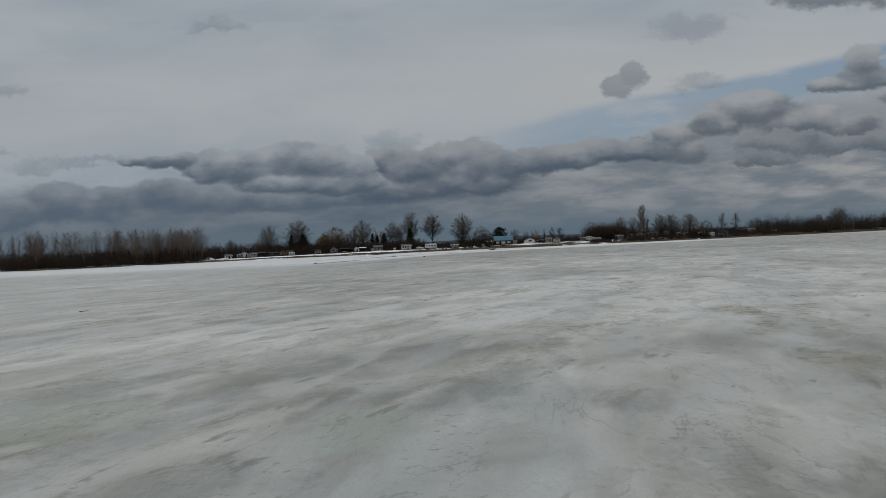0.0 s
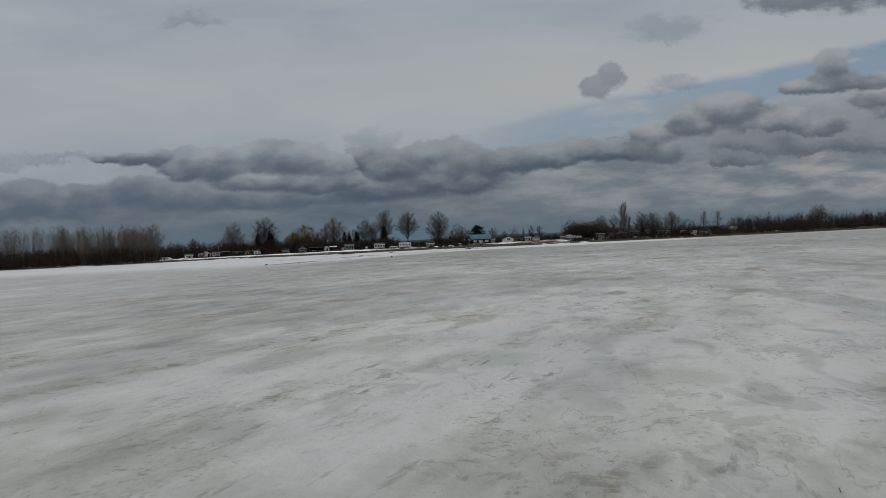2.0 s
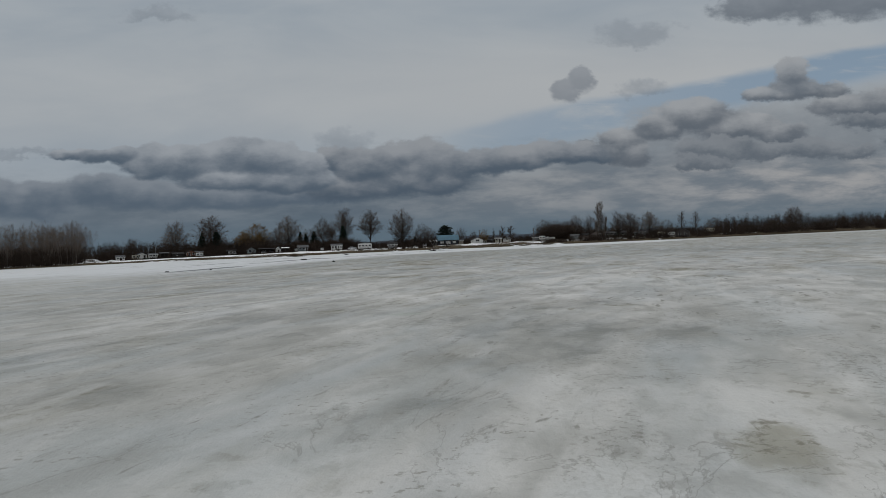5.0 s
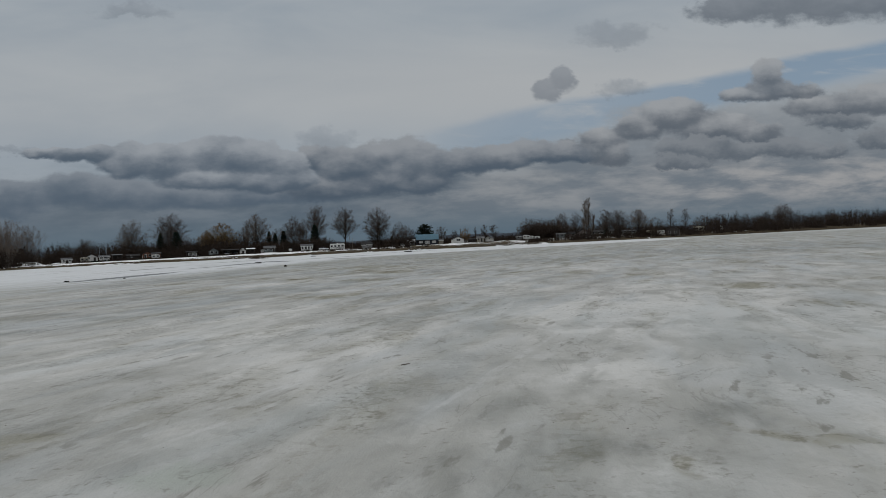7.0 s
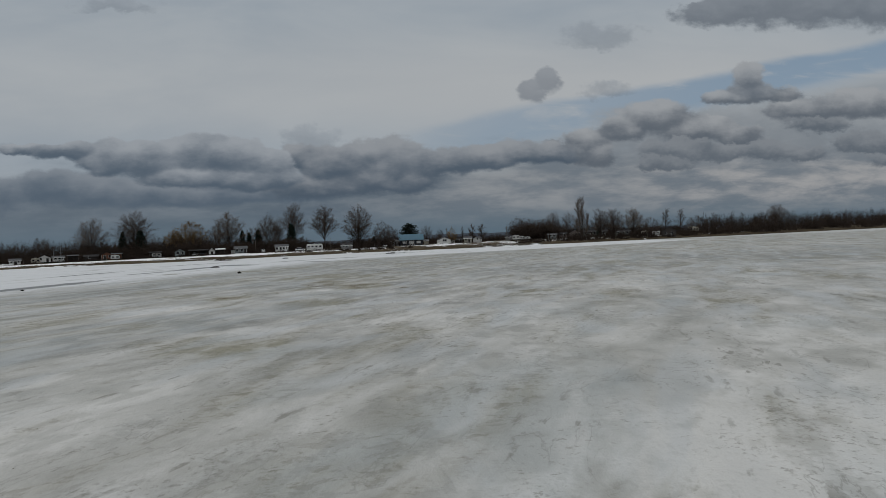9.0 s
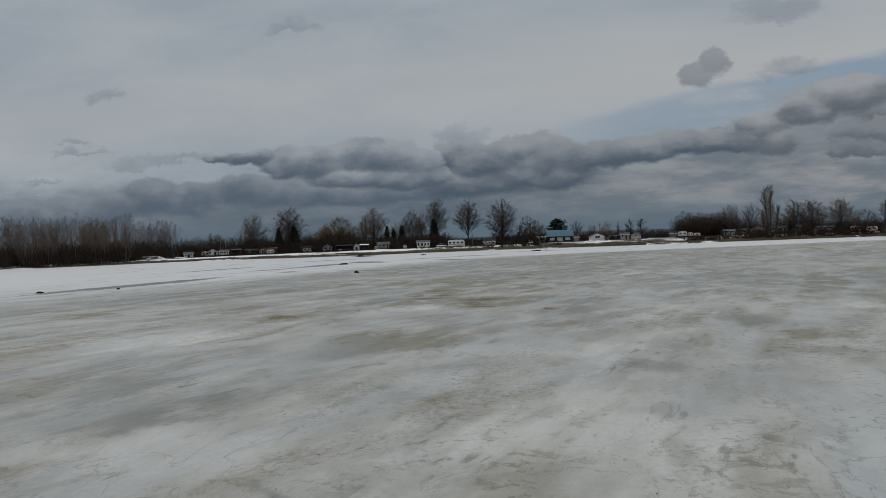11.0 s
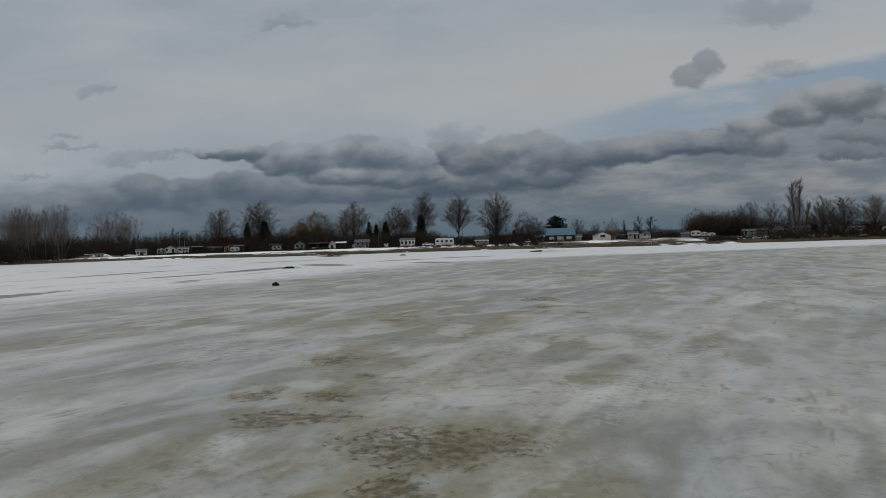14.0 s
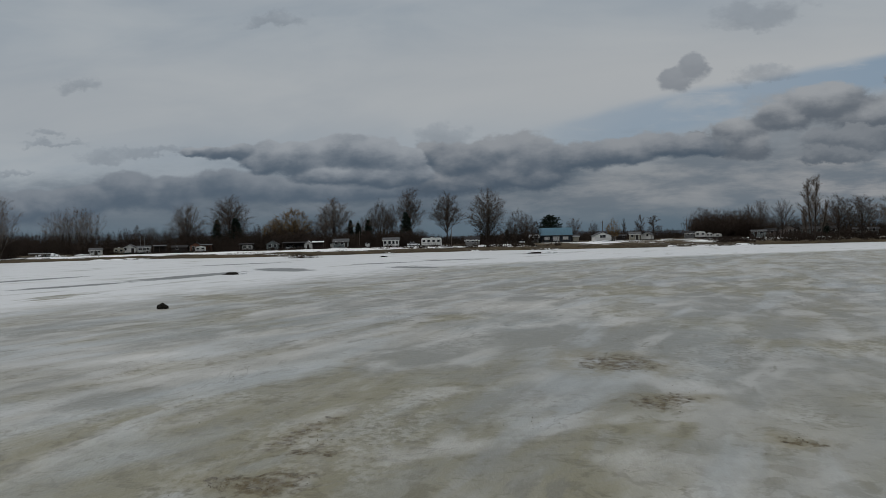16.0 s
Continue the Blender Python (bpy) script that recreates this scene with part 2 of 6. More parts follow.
    # the sky overhead and behind: an even bright overcast
    high = mix(t, ramp(t, z, 0.30, 0.95), (0.36, 0.385, 0.41), (0.72, 0.75, 0.78))
    roof = fbm(t, way, 2.0, 4, 0.5)
    high = mix(t, mth(t, "MULTIPLY", roof, 0.4), high, (0.30, 0.33, 0.37))
    keep = mth(t, "MULTIPLY", front, ramp(t, z, 0.52, 0.36))
    whole = vec(t, "MULTIPLY", whole, (0.93, 0.965, 0.995))
    total = mix(t, keep, high, whole)
    total = mix(t, ramp(t, z, 0.0, -0.03), total, (0.30, 0.31, 0.32))
    bg = t.nodes.new("ShaderNodeBackground")
    t.links.new(total, bg.inputs[0])
    bg.inputs[1].default_value = 1.0
    out = t.nodes.new("ShaderNodeOutputWorld")
    t.links.new(bg.outputs[0], out.inputs[0])


build_world()
sun = new("sun", bpy.data.lights.new("sun", "SUN"))
sun.data.energy, sun.data.angle, sun.data.color = 0.9, radians(25), (1.0, 0.965, 0.92)
a, e = radians(SUN_AZ), radians(SUN_EL)
sun.matrix_world = look((60 * math.sin(a), 60 * math.cos(a), 80), (60 * math.sin(a) - math.sin(a) * math.cos(e), 60 * math.cos(a) - math.cos(a) * math.cos(e), 80 - math.sin(e)))
scene.view_settings.exposure = 0.0


# ---------------------------------------------------------------- materials
def material(name, color, other=None, scale=3.0, rough=0.7, metal=0.0, bump=0.3, fine=None, stretch=(1, 1, 1), var=0.08, spec=0.4):
    """Two-scale mottled surface: color to other by a coarse noise, finer grain on top, every object a little different."""
    m = bpy.data.materials.new(name)
    m.use_nodes = True
    t = m.node_tree
    b = t.nodes["Principled BSDF"]
    at = t.nodes.new("ShaderNodeNewGeometry").outputs["Position"]
    at = vec(t, "MULTIPLY", at, stretch)
    other = other or tuple(c * 0.6 for c in color)
    coarse = fbm(t, at, scale, 4, 0.6, 0.3)
    grain = fbm(t, at, fine or scale * 7, 3, 0.6)
    c = mix(t, ramp(t, coarse, 0.32, 0.70), color, other)
    c = mix(t, mth(t, "MULTIPLY", ramp(t, grain, 0.35, 0.75), 0.35), c, tuple(k * 0.55 for k in color))
    rnd = t.nodes.new("ShaderNodeObjectInfo").outputs["Random"]
    c = mix(t, mth(t, "MULTIPLY", rnd, var * 2), c, tuple(k * 0.5 for k in color))
    t.links.new(c, b.inputs["Base Color"])
    put_in(t, b.inputs["Roughness"], ramp(t, grain, 0.2, 0.8, rough - 0.08, min(1.0, rough + 0.08)))
    b.inputs["Metallic"].default_value = metal
    b.inputs["Specular IOR Level"].default_value = spec
    if bump:
        n = t.nodes.new("ShaderNodeBump")
        n.inputs["Strength"].default_value = bump
        n.inputs["Distance"].default_value = 0.02
        t.links.new(grain, n.inputs["Height"])
        t.links.new(n.outputs[0], b.inputs["Normal"])
    return m


BARK = material("grey_brown_bark", (0.060, 0.047, 0.039), (0.036, 0.029, 0.025), 1.5, 0.9, stretch=(1, 1, 0.3), spec=0.1)
PALE_BARK = material("pale_poplar_bark", (0.20, 0.18, 0.155), (0.10, 0.088, 0.078), 1.2, 0.85, stretch=(1, 1, 0.4), spec=0.1)
TWIG = material("bare_brown_twigs", (0.082, 0.062, 0.050), (0.056, 0.044, 0.036), 0.4, 0.9, bump=0, spec=0.08)
TWIG_PALE = material("bare_grey_twigs", (0.125, 0.100, 0.082), (0.085, 0.070, 0.058), 0.4, 0.9, bump=0, spec=0.08)
TWIG_WOOD = material("bare_poplar_twigs", (0.155, 0.122, 0.100), (0.100, 0.080, 0.066), 0.4, 0.9, bump=0, spec=0.08)
TWIG_GOLD = material("yellow_willow_twigs", (0.170, 0.108, 0.045), (0.110, 0.074, 0.034), 0.4, 0.9, bump=0, spec=0.08)
TWIG_RED = material("russet_shrub_twigs", (0.046, 0.034, 0.027), (0.028, 0.022, 0.018), 0.12, 0.95, bump=0, spec=0.05)
NEEDLE = material("dark_conifer_needles", (0.020, 0.030, 0.022), (0.012, 0.018, 0.014), 1.2, 0.85, bump=0, spec=0.1)
WHITE = material("white_clapboard", (0.78, 0.78, 0.75), (0.64, 0.64, 0.62), 0.8, 0.6, stretch=(0.4, 0.4, 5))
CREAM = material("cream_siding", (0.40, 0.375, 0.30), (0.32, 0.295, 0.24), 0.8, 0.65, stretch=(0.4, 0.4, 5))
GREY = material("grey_siding", (0.20, 0.20, 0.195), (0.145, 0.145, 0.145), 0.8, 0.7, stretch=(0.4, 0.4, 5))
SAGE = material("grey_green_siding", (0.17, 0.20, 0.20), (0.13, 0.155, 0.155), 0.8, 0.7, stretch=(0.4, 0.4, 5))
DIM = material("weathered_grey_green_siding", (0.135, 0.145, 0.135), (0.095, 0.103, 0.098), 0.8, 0.75, stretch=(0.4, 0.4, 5))
TAN = material("pinkish_tan_siding", (0.21, 0.175, 0.16), (0.16, 0.135, 0.125), 0.8, 0.7, stretch=(0.4, 0.4, 5))
DARK = material("dark_stained_boards", (0.050, 0.042, 0.038), (0.030, 0.026, 0.024), 1.2, 0.8, stretch=(3, 3, 0.5))
RUST = material("red_brown_boards", (0.22, 0.095, 0.055), (0.13, 0.060, 0.040), 1.2, 0.8, stretch=(3, 3, 0.5))
NAVY = material("dark_blue_grey_clapboard", (0.034, 0.045, 0.058), (0.026, 0.034, 0.044), 0.8, 0.65, stretch=(0.4, 0.4, 5))
BLUE_ROOF = material("blue_steel_roof", (0.074, 0.165, 0.222), (0.058, 0.132, 0.180), 0.6, 0.55, 0.2, stretch=(4, 0.5, 0.5))
DARK_ROOF = material("dark_shingle_roof", (0.045, 0.044, 0.044), (0.030, 0.029, 0.030), 1.5, 0.95, spec=0.08)
GREY_ROOF = material("weathered_steel_roof", (0.105, 0.108, 0.112), (0.070, 0.073, 0.076), 0.8, 0.8, spec=0.15)
SNOW = material("old_granular_snow", (0.78, 0.79, 0.80), (0.62, 0.64, 0.65), 0.5, 0.8, fine=6)
TRIM = material("white_painted_trim", (0.80, 0.80, 0.78), (0.70, 0.70, 0.68), 2, 0.5)
METAL = material("dull_galvanised_metal", (0.32, 0.33, 0.34), (0.22, 0.22, 0.22), 3, 0.45, 0.8)
RUBBER = material("black_rubber", (0.02, 0.02, 0.02), (0.03, 0.03, 0.03), 4, 0.85)
POLE = material("weathered_pole_wood", (0.13, 0.105, 0.085), (0.08, 0.066, 0.055), 3, 0.9, stretch=(3, 3, 0.4))
MUD = material("wet_black_mud", (0.016, 0.014, 0.012), (0.028, 0.024, 0.018), 4, 0.9, bump=0.8, spec=0.08)
SILT = material("damp_brown_silt", (0.090, 0.070, 0.038), (0.050, 0.040, 0.022), 3, 0.9, bump=0.5, spec=0.08)
REED = material("dead_brown_reeds", (0.060, 0.044, 0.028), (0.036, 0.027, 0.018), 2, 0.9, bump=0, spec=0.05)
CAR_WHITE = material("white_car_paint", (0.70, 0.71, 0.72), (0.60, 0.61, 0.62), 1, 0.3)
CAR_DARK = material("dark_car_paint", (0.03, 0.032, 0.036), (0.045, 0.045, 0.05), 1, 0.3)
# distance haze is put into the ridge's blue-grey base colour
RIDGE = material("hazy_wooded_ridge", (0.040, 0.055, 0.075), (0.030, 0.042, 0.060), 0.004, 1.0, bump=0)
GLASS = material("dark_window_glass", (0.015, 0.017, 0.020), (0.022, 0.024, 0.028), 1, 0.12, bump=0, spec=0.6)


# ---------------------------------------------------------------- shoreline and ground
SHORE_X = [-4500, -700, -400, -250, -187, -150, -125, -110, -88, -56, -38, -12, 12, 56, 81, 112, 150, 206, 290, 412, 700, 4500]
SHORE_Y = [-200, 150, 200, 212, 225, 240, 258, 276, 282, 281, 289, 305, 311, 313, 320, 330, 340, 356, 390, 431, 480, 600]


def shore(x):
    """The y of the ice edge at x."""
    s = sum(np.interp(np.asarray(x, float) + k, SHORE_X, SHORE_Y) for k in (-9, -3, 3, 9)) / 4
    return s + 1.1 * np.sin(x * 0.21) + 0.7 * np.sin(x * 0.47 + 1) + 0.4 * np.sin(x * 1.3 + 2)


def plateau(x):
    return np.interp(x, [-300, -150, -90, -40, 20, 90, 200, 300, 800], [0.5, 0.7, 1.1, 1.5, 1.7, 2.2, 2.4, 2.9, 4.0])


def land_z(x, y):
    """Height of the land at (x, y)."""
    d = np.asarray(y, float) - shore(x)
    rise = np.interp(d, [-2, 0, 1.2, 5, 14, 30, 60, 4000], [-0.3, -0.02, 0.28, 0.45, 0.72, 1.0, 1.0, 1.0])
    return rise * plateau(x) + np.where(d > 2, 0.10 * np.sin(x * 0.33 + 1.3 * np.sin(y * 0.12)) * np.sin(y * 0.29 + x * 0.05), 0)


def mesh_np(name, verts, faces, mat):
    me = bpy.data.meshes.new(name)
    verts, faces = np.asarray(verts, np.float32), np.asarray(faces, np.int32)
    me.vertices.add(len(verts))
    me.vertices.foreach_set("co", verts.ravel())
    me.loops.add(faces.size)
    me.loops.foreach_set("vertex_index", faces.ravel())
    me.polygons.add(len(faces))
    me.polygons.foreach_set("loop_start", np.arange(len(faces), dtype=np.int32) * faces.shape[1])
    me.update(calc_edges=True)
    me.materials.append(mat)
    return me


def grid(xs, ys, zf):
    X, Y = np.meshgrid(xs, ys)
    X, Y, Z = zf(X, Y)
    n, m = len(xs), len(ys)
    i = (np.arange(m - 1)[:, None] * n + np.arange(n - 1)[None]).ravel()
    return np.stack([X.ravel(), Y.ravel(), Z.ravel()], 1), np.stack([i, i + 1, i + n + 1, i + n], 1)


def patch_group(name, spots):
    """Field of blotches on the ice: 1 in the middle, 0 at the rim. spots: x, y, half length, half width, turn in degrees."""
    g = bpy.data.node_groups.new(name, "ShaderNodeTree")
    g.interface.new_socket("Vector", in_out="INPUT", socket_type="NodeSocketVector")
    g.interface.new_socket("Field", in_out="OUTPUT", socket_type="NodeSocketFloat")
    p = g.nodes.new("NodeGroupInput").outputs[0]
    total = None
    for x, y, a, b, turn in spots:
        c, s = math.cos(radians(turn)), math.sin(radians(turn))
        q = vec(g, "SUBTRACT", p, (x, y, 0))
        u = vec(g, "DOT_PRODUCT", q, (c / a, s / a, 0), out=1)
        v = vec(g, "DOT_PRODUCT", q, (-s / b, c / b, 0), out=1)
        d = mth(g, "MULTIPLY_ADD", u, u, mth(g, "MULTIPLY", v, v))
        f = mth(g, "SUBTRACT", 1.0, d)
        total = f if total is None else mth(g, "MAXIMUM", total, f)
    out = g.nodes.new("NodeGroupOutput")
    g.links.new(total, out.inputs[0])
    return g


def ice_material():
    m = bpy.data.materials.new("melting_lake_ice")
    m.use_nodes = True
    t = m.node_tree
    b = t.nodes["Principled BSDF"]
    p = t.nodes.new("ShaderNodeNewGeometry").outputs["Position"]
    sep = t.nodes.new("ShaderNodeSeparateXYZ")
    t.links.new(p, sep.inputs[0])
    x, y = sep.outputs[0], sep.outputs[1]

    # stains with a place of their own: x, y, half length, half width, turn
    wet_spots = [(0.9, 21.3, 3.4, 1.3, 19), (0.2, 15.9, 3.3, 1.0, -5), (3.5, 12.2, 1.0, 0.6, -14), (6.3, 15.0, 0.8, 0.7, -8), (-5.6, 38.4, 1.5, 0.8, 20), (11.1, 40.1, 1.1, 1.0, -16), (20.4, 60.4, 2.3, 2.9, -33),
                 (0.8, 44.7, 0.5, 0.4, -11), (2.1, 46.4, 0.9, 0.6, -16), (-9.8, 63.9, 3.1, 2.4, 36), (17.0, 60.8, 3.4, 3.1, -28), (8.0, 38.0, 0.5, 0.3, -6), (12.8, 38.4, 1.0, 0.8, -12), (16.0, 69.6, 1.4, 0.7, -12),
                 (9.7, 72.4, 0.4, 0.2, -7), (8.4, 70.3, 1.1, 0.6, -13), (2.2, 82.0, 1.5, 0.7, 40), (-7.5, 108.0, 4.6, 3.5, 50), (16.3, 129.8, 5.7, 3.1, -43)]
    wet2_spots = [(6.8, 108.2, 2.4, 1.2, 41), (25.1, 122.1, 1.9, 2.3, -6), (11.4, 104.0, 0.4, 0.2, -23), (12.1, 110.0, 1.0, 0.8, 0), (6.8, 133.5, 3.4, 1.6, 57), (19.5, 133.2, 1.2, 0.8, 0), (-1.2, 147.8, 1.5, 1.3, -4),
                  (8.0, 155.9, 2.5, 2.0, 1), (2.6, 152.4, 1.1, 0.6, 45), (15.6, 149.8, 1.0, 1.0, 3), (14.5, 161.6, 3.2, 1.8, -1), (11.6, 153.0, 1.6, 1.0, 4), (22.2, 81.5, 0.8, 0.7, -14), (15.0, 99.6, 4.1, 2.7, -22),
                  (16.4, 140.0, 1.3, 1.0, 0), (14.0, 137.4, 1.0, 1.0, 6), (1.2, 20.1, 2.3, 1.0, -6), (7.6, 19.9, 0.9, 0.5, -7)]
    white_spots = [(-9.3, 24.4, 5.0, 4.1, -11), (3.4, 29.8, 4.3, 2.8, -17), (8.2, 12.8, 1.3, 1.3, -7), (5.2, 17.6, 1.1, 0.9, -8), (2.8, 42.2, 1.5, 0.9, -10), (14.5, 45.4, 2.3, 1.1, -15), (10.2, 38.0, 1.4, 0.7, -8),
                   (5.0, 31.4, 2.4, 1.1, -8), (-1.6, 41.0, 3.6, 1.8, -14), (11.0, 82.0, 4.6, 4.1, -18), (20.1, 74.8, 1.8, 0.9, -15), (21.8, 72.5, 2.2, 0.9, -16), (13.8, 71.4, 1.4, 0.3, 34), (18.7, 107.2, 3.0, 2.3, 3),
                   (17.0, 115.0, 3.9, 1.4, -1), (8.8, 105.2, 2.5, 1.1, 3), (-0.4, 118.2, 3.5, 2.0, -2), (20.5, 86.3, 3.0, 2.5, -16)]
    white2_spots = [(13.2, 136.9, 2.2, 2.1, 1), (14.6, 145.0, 1.7, 2.7, -3), (2.2, 131.9, 2.1, 1.5, 3), (8.6, 127.8, 2.3, 1.1, 4), (23.4, 135.4, 2.4, 1.9, 2), (16.5, 128.4, 1.5, 1.1, 4), (14.4, 148.6, 0.5, 0.3, 6),
                    (3.6, 149.6, 1.3, 0.9, 2), (2.0, 156.4, 2.9, 1.5, 2), (15.3, 169.3, 2.7, 2.1, -3), (6.3, 156.5, 1.8, 1.1, 0), (10.5, 161.5, 1.8, 1.3, -2), (14.7, 146.0, 1.2, 2.8, 0), (29.6, 155.4, 3.7, 3.3, -3), (15.8, 135.6, 1.4, 0.6, 4)]
    olive_spots = [(-5.6, 20.0, 1.2, 0.8, -10), (6.9, 25.1, 1.0, 1.4, -15), (15.0, 28.4, 1.0, 1.4, -17), (12.5, 18.3, 1.0, 1.2, -9), (9.9, 13.4, 0.5, 0.7, -6), (-6.1, 13.7, 0.5, 0.5, -6), (-11.0, 31.6, 1.5, 0.8, -16),
                   (4.6, 42.5, 0.9, 1.3, -13), (4.6, 42.9, 0.8, 1.0, -11), (-1.4, 53.6, 1.3, 1.0, -18), (-2.8, 44.8, 1.1, 0.4, -11), (10.6, 40.9, 0.6, 0.7, -14), (15.8, 50.4, 0.6, 0.8, -20), (22.8, 48.8, 0.9, 1.0, -21),
                   (12.8, 37.0, 0.3, 0.5, -9), (10.0, 74.2, 1.3, 0.6, 31), (5.4, 72.4, 0.7, 0.3, -13), (17.6, 68.8, 0.2, 0.4, -14), (20.0, 70.1, 0.6, 0.3, -59)]
    olive2_spots = [(21.0, 69.2, 0.6, 0.3, -10), (18.6, 85.0, 1.1, 1.5, -23), (7.4, 101.5, 4.1, 1.9, -29), (36.4, 93.3, 1.9, 2.0, -34), (33.8, 84.4, 1.1, 1.4, -29), (1.7, 125.2, 1.8, 1.9, -5), (-4.0, 129.8, 2.1, 1.2, -7),
                    (10.0, 117.8, 2.7, 2.0, -2), (12.8, 130.6, 2.3, 1.9, -9), (8.0, 148.7, 4.9, 5.4, -17), (17.0, 121.4, 1.3, 0.9, -5), (13.0, 108.7, 1.6, 0.4, 49), (26.9, 118.1, 1.2, 1.2, -2), (9.1, 140.2, 1.7, 1.8, 0),
                    (21.0, 143.1, 0.8, 3.0, 0), (20.0, 131.6, 1.5, 0.7, 2), (-4.7, 141.1, 1.8, 1.6, -2), (5.8, 127.0, 0.7, 0.2, -77)]
    olive3_spots = [(-0.2, 180.4, 3.9, 3.4, 47), (-21.5, 177.8, 4.4, 1.8, 88), (-6.8, 175.7, 6.6, 1.8, -25), (6.1, 149.8, 1.7, 1.4, 3), (12.8, 151.2, 0.9, 0.4, 3), (14.9, 150.8, 0.8, 0.4, 4), (25.4, 177.8, 8.6, 3.5, -6), (9.6, 166.2, 1.2, 0.9, -2),
                    (12.8, 131.5, 1.8, 2.0, 3), (12.8, 128.6, 1.2, 1.0, 2), (8.7, 149.7, 1.0, 1.1, 3), (-13.2, 126.8, 2.7, 1.3, -5), (22.3, 159.4, 2.1, 1.3, 0), (8.5, 136.4, 1.9, 1.4, 5), (9.0, 139.2, 2.1, 1.2, 3), (16.5, 141.7, 1.2, 0.7, 2), (20.8, 140.7, 0.8, 1.3, 0), (16.2, 137.2, 0.6, 0.5, 5)]
    mint_spots = [(3.0, 36.0, 1.0, 1.1, -9), (6.1, 34.2, 1.4, 1.2, -10), (11.0, 31.0, 1.1, 0.9, -8), (9.6, 33.0, 0.7, 0.3, -8), (5.1, 44.4, 0.9, 0.8, -13), (15.3, 43.2, 1.1, 0.9, -13), (-6.8, 15.4, 2.3, 2.1, -6),
                  (0.4, 13.8, 1.4, 1.3, -6), (9.6, 69.6, 1.2, 0.6, -12)]
    silt_spots = [(8.3, 150.5, 0.7, 0.2, 63), (8.4, 147.9, 0.6, 0.3, 0), (8.8, 149.4, 0.4, 0.2, 0), (15.4, 156.6, 0.8, 0.8, 0), (15.8, 152.8, 0.6, 0.3, 5), (17.4, 150.4, 0.2, 0.2, 0), (12.7, 132.3, 1.3, 0.7, 2),
                  (12.3, 130.5, 0.5, 0.4, 6), (12.8, 129.5, 0.4, 0.3, 0), (13.1, 128.4, 0.7, 0.2, 4), (17.0, 126.8, 0.2, 0.4, 0), (9.2, 133.7, 1.0, 0.4, 0),
                  (2.0, 124.7, 0.7, 0.5, -6),
                  (8.2, 139.5, 0.8, 0.5, 4), (9.9, 137.2, 0.2, 0.2, 0), (7.4, 135.3, 0.4, 0.3, 0), (7.8, 135.6, 0.3, 0.3, 11), (9.4, 135.4, 0.5, 0.4, 6)]
    lead_spots = [(-25.0, 201.8, 9.0, 2.4, 78), (-19.0, 213.6, 7.0, 3.0, -42), (-29.2, 187.9, 5.0, 1.3, 56), (-31.0, 156.0, 13.0, 2.4, 73), (-0.6, 214.3, 4.7, 2.0, -36), (-44.0, 196.0, 9.0, 1.6, 70), (-8.0, 230.0, 6.0, 1.6, 40),
                  (20.0, 272.0, 9.0, 2.2, 10), (3.0, 240.0, 8.0, 1.8, 30), (-36.0, 236.0, 9.0, 2.0, 40)]
    track_spots = [(20.8, 118.6, 15.5, 0.30, 64), (22.0, 118.2, 15.0, 0.26, 64), (21.0, 81.0, 11.0, 0.40, 50), (22.6, 80.2, 10.0, 0.35, 50), (9.4, 74.2, 6.0, 0.20, 55), (8.6, 74.4, 4.5, 0.16, 56), (10.4, 74.0, 5.0, 0.14, 54), (16.4, 76.2, 6.0, 0.16, 57)]

    # the grain of the thaw runs from the south-west to the north-east
    turn = t.nodes.new("ShaderNodeMapping")
    turn.vector_type = "TEXTURE"
    turn.inputs["Rotation"].default_value = (0, 0, radians(62))
    turn.inputs["Scale"].default_value = (2.6, 0.9, 1)
    t.links.new(p, turn.inputs["Vector"])
    drift = turn.outputs[0]
    loose = t.nodes.new("ShaderNodeMapping")
    loose.vector_type = "TEXTURE"
    loose.inputs["Rotation"].default_value = (0, 0, radians(62))
    loose.inputs["Scale"].default_value = (1.5, 0.85, 1)
    t.links.new(p, loose.inputs["Vector"])
    loose = loose.outputs[0]
    ridge = vec(t, "SUBTRACT", fbm(t, p, 0.75, 6, 0.66, 0.0, True), (0.5, 0.5, 0.5))
    sway = vec(t, "SUBTRACT", fbm(t, p, 0.22, 3, 0.5, 0.0, True), (0.5, 0.5, 0.5))
    q = vec(t, "MULTIPLY_ADD", sway, (1.6, 2.0, 0), vec(t, "MULTIPLY_ADD", ridge, (1.7, 2.0, 0), p))
    tight = vec(t, "MULTIPLY_ADD", ridge, (1.8, 2.2, 0), p)
    slight = vec(t, "MULTIPLY_ADD", ridge, (1.2, 1.4, 0), p)

    def field(name, at, *lists):
        found = None
        for spots in lists:
            n = t.nodes.new("ShaderNodeGroup")
            n.node_tree = patch_group(name, spots)
            t.links.new(at, n.inputs[0])
            found = n.outputs[0] if found is None else mth(t, "MAXIMUM", found, n.outputs[0])
        return found

    broad = fbm(t, drift, 0.085, 4, 0.55, 0.4)
    mid = fbm(t, loose, 0.34, 6, 0.57, 0.6)
    small = fbm(t, vec(t, "MULTIPLY", p, (1.0, 0.8, 1)), 1.05, 6, 0.64, 0.5)
    grit = fbm(t, p, 6.0, 5, 0.66, 0.2)
    dust = fbm(t, p, 27.0, 3, 0.6)
    wet = mth(t, "ADD", mth(t, "MULTIPLY", broad, 0.44), mth(t, "ADD", mth(t, "MULTIPLY", mid, 0.38), mth(t, "MULTIPLY", small, 0.18)))
    wet = mth(t, "MULTIPLY_ADD", wet, 0.78, ramp(t, y, 100, 130, 0.122, 0.110))
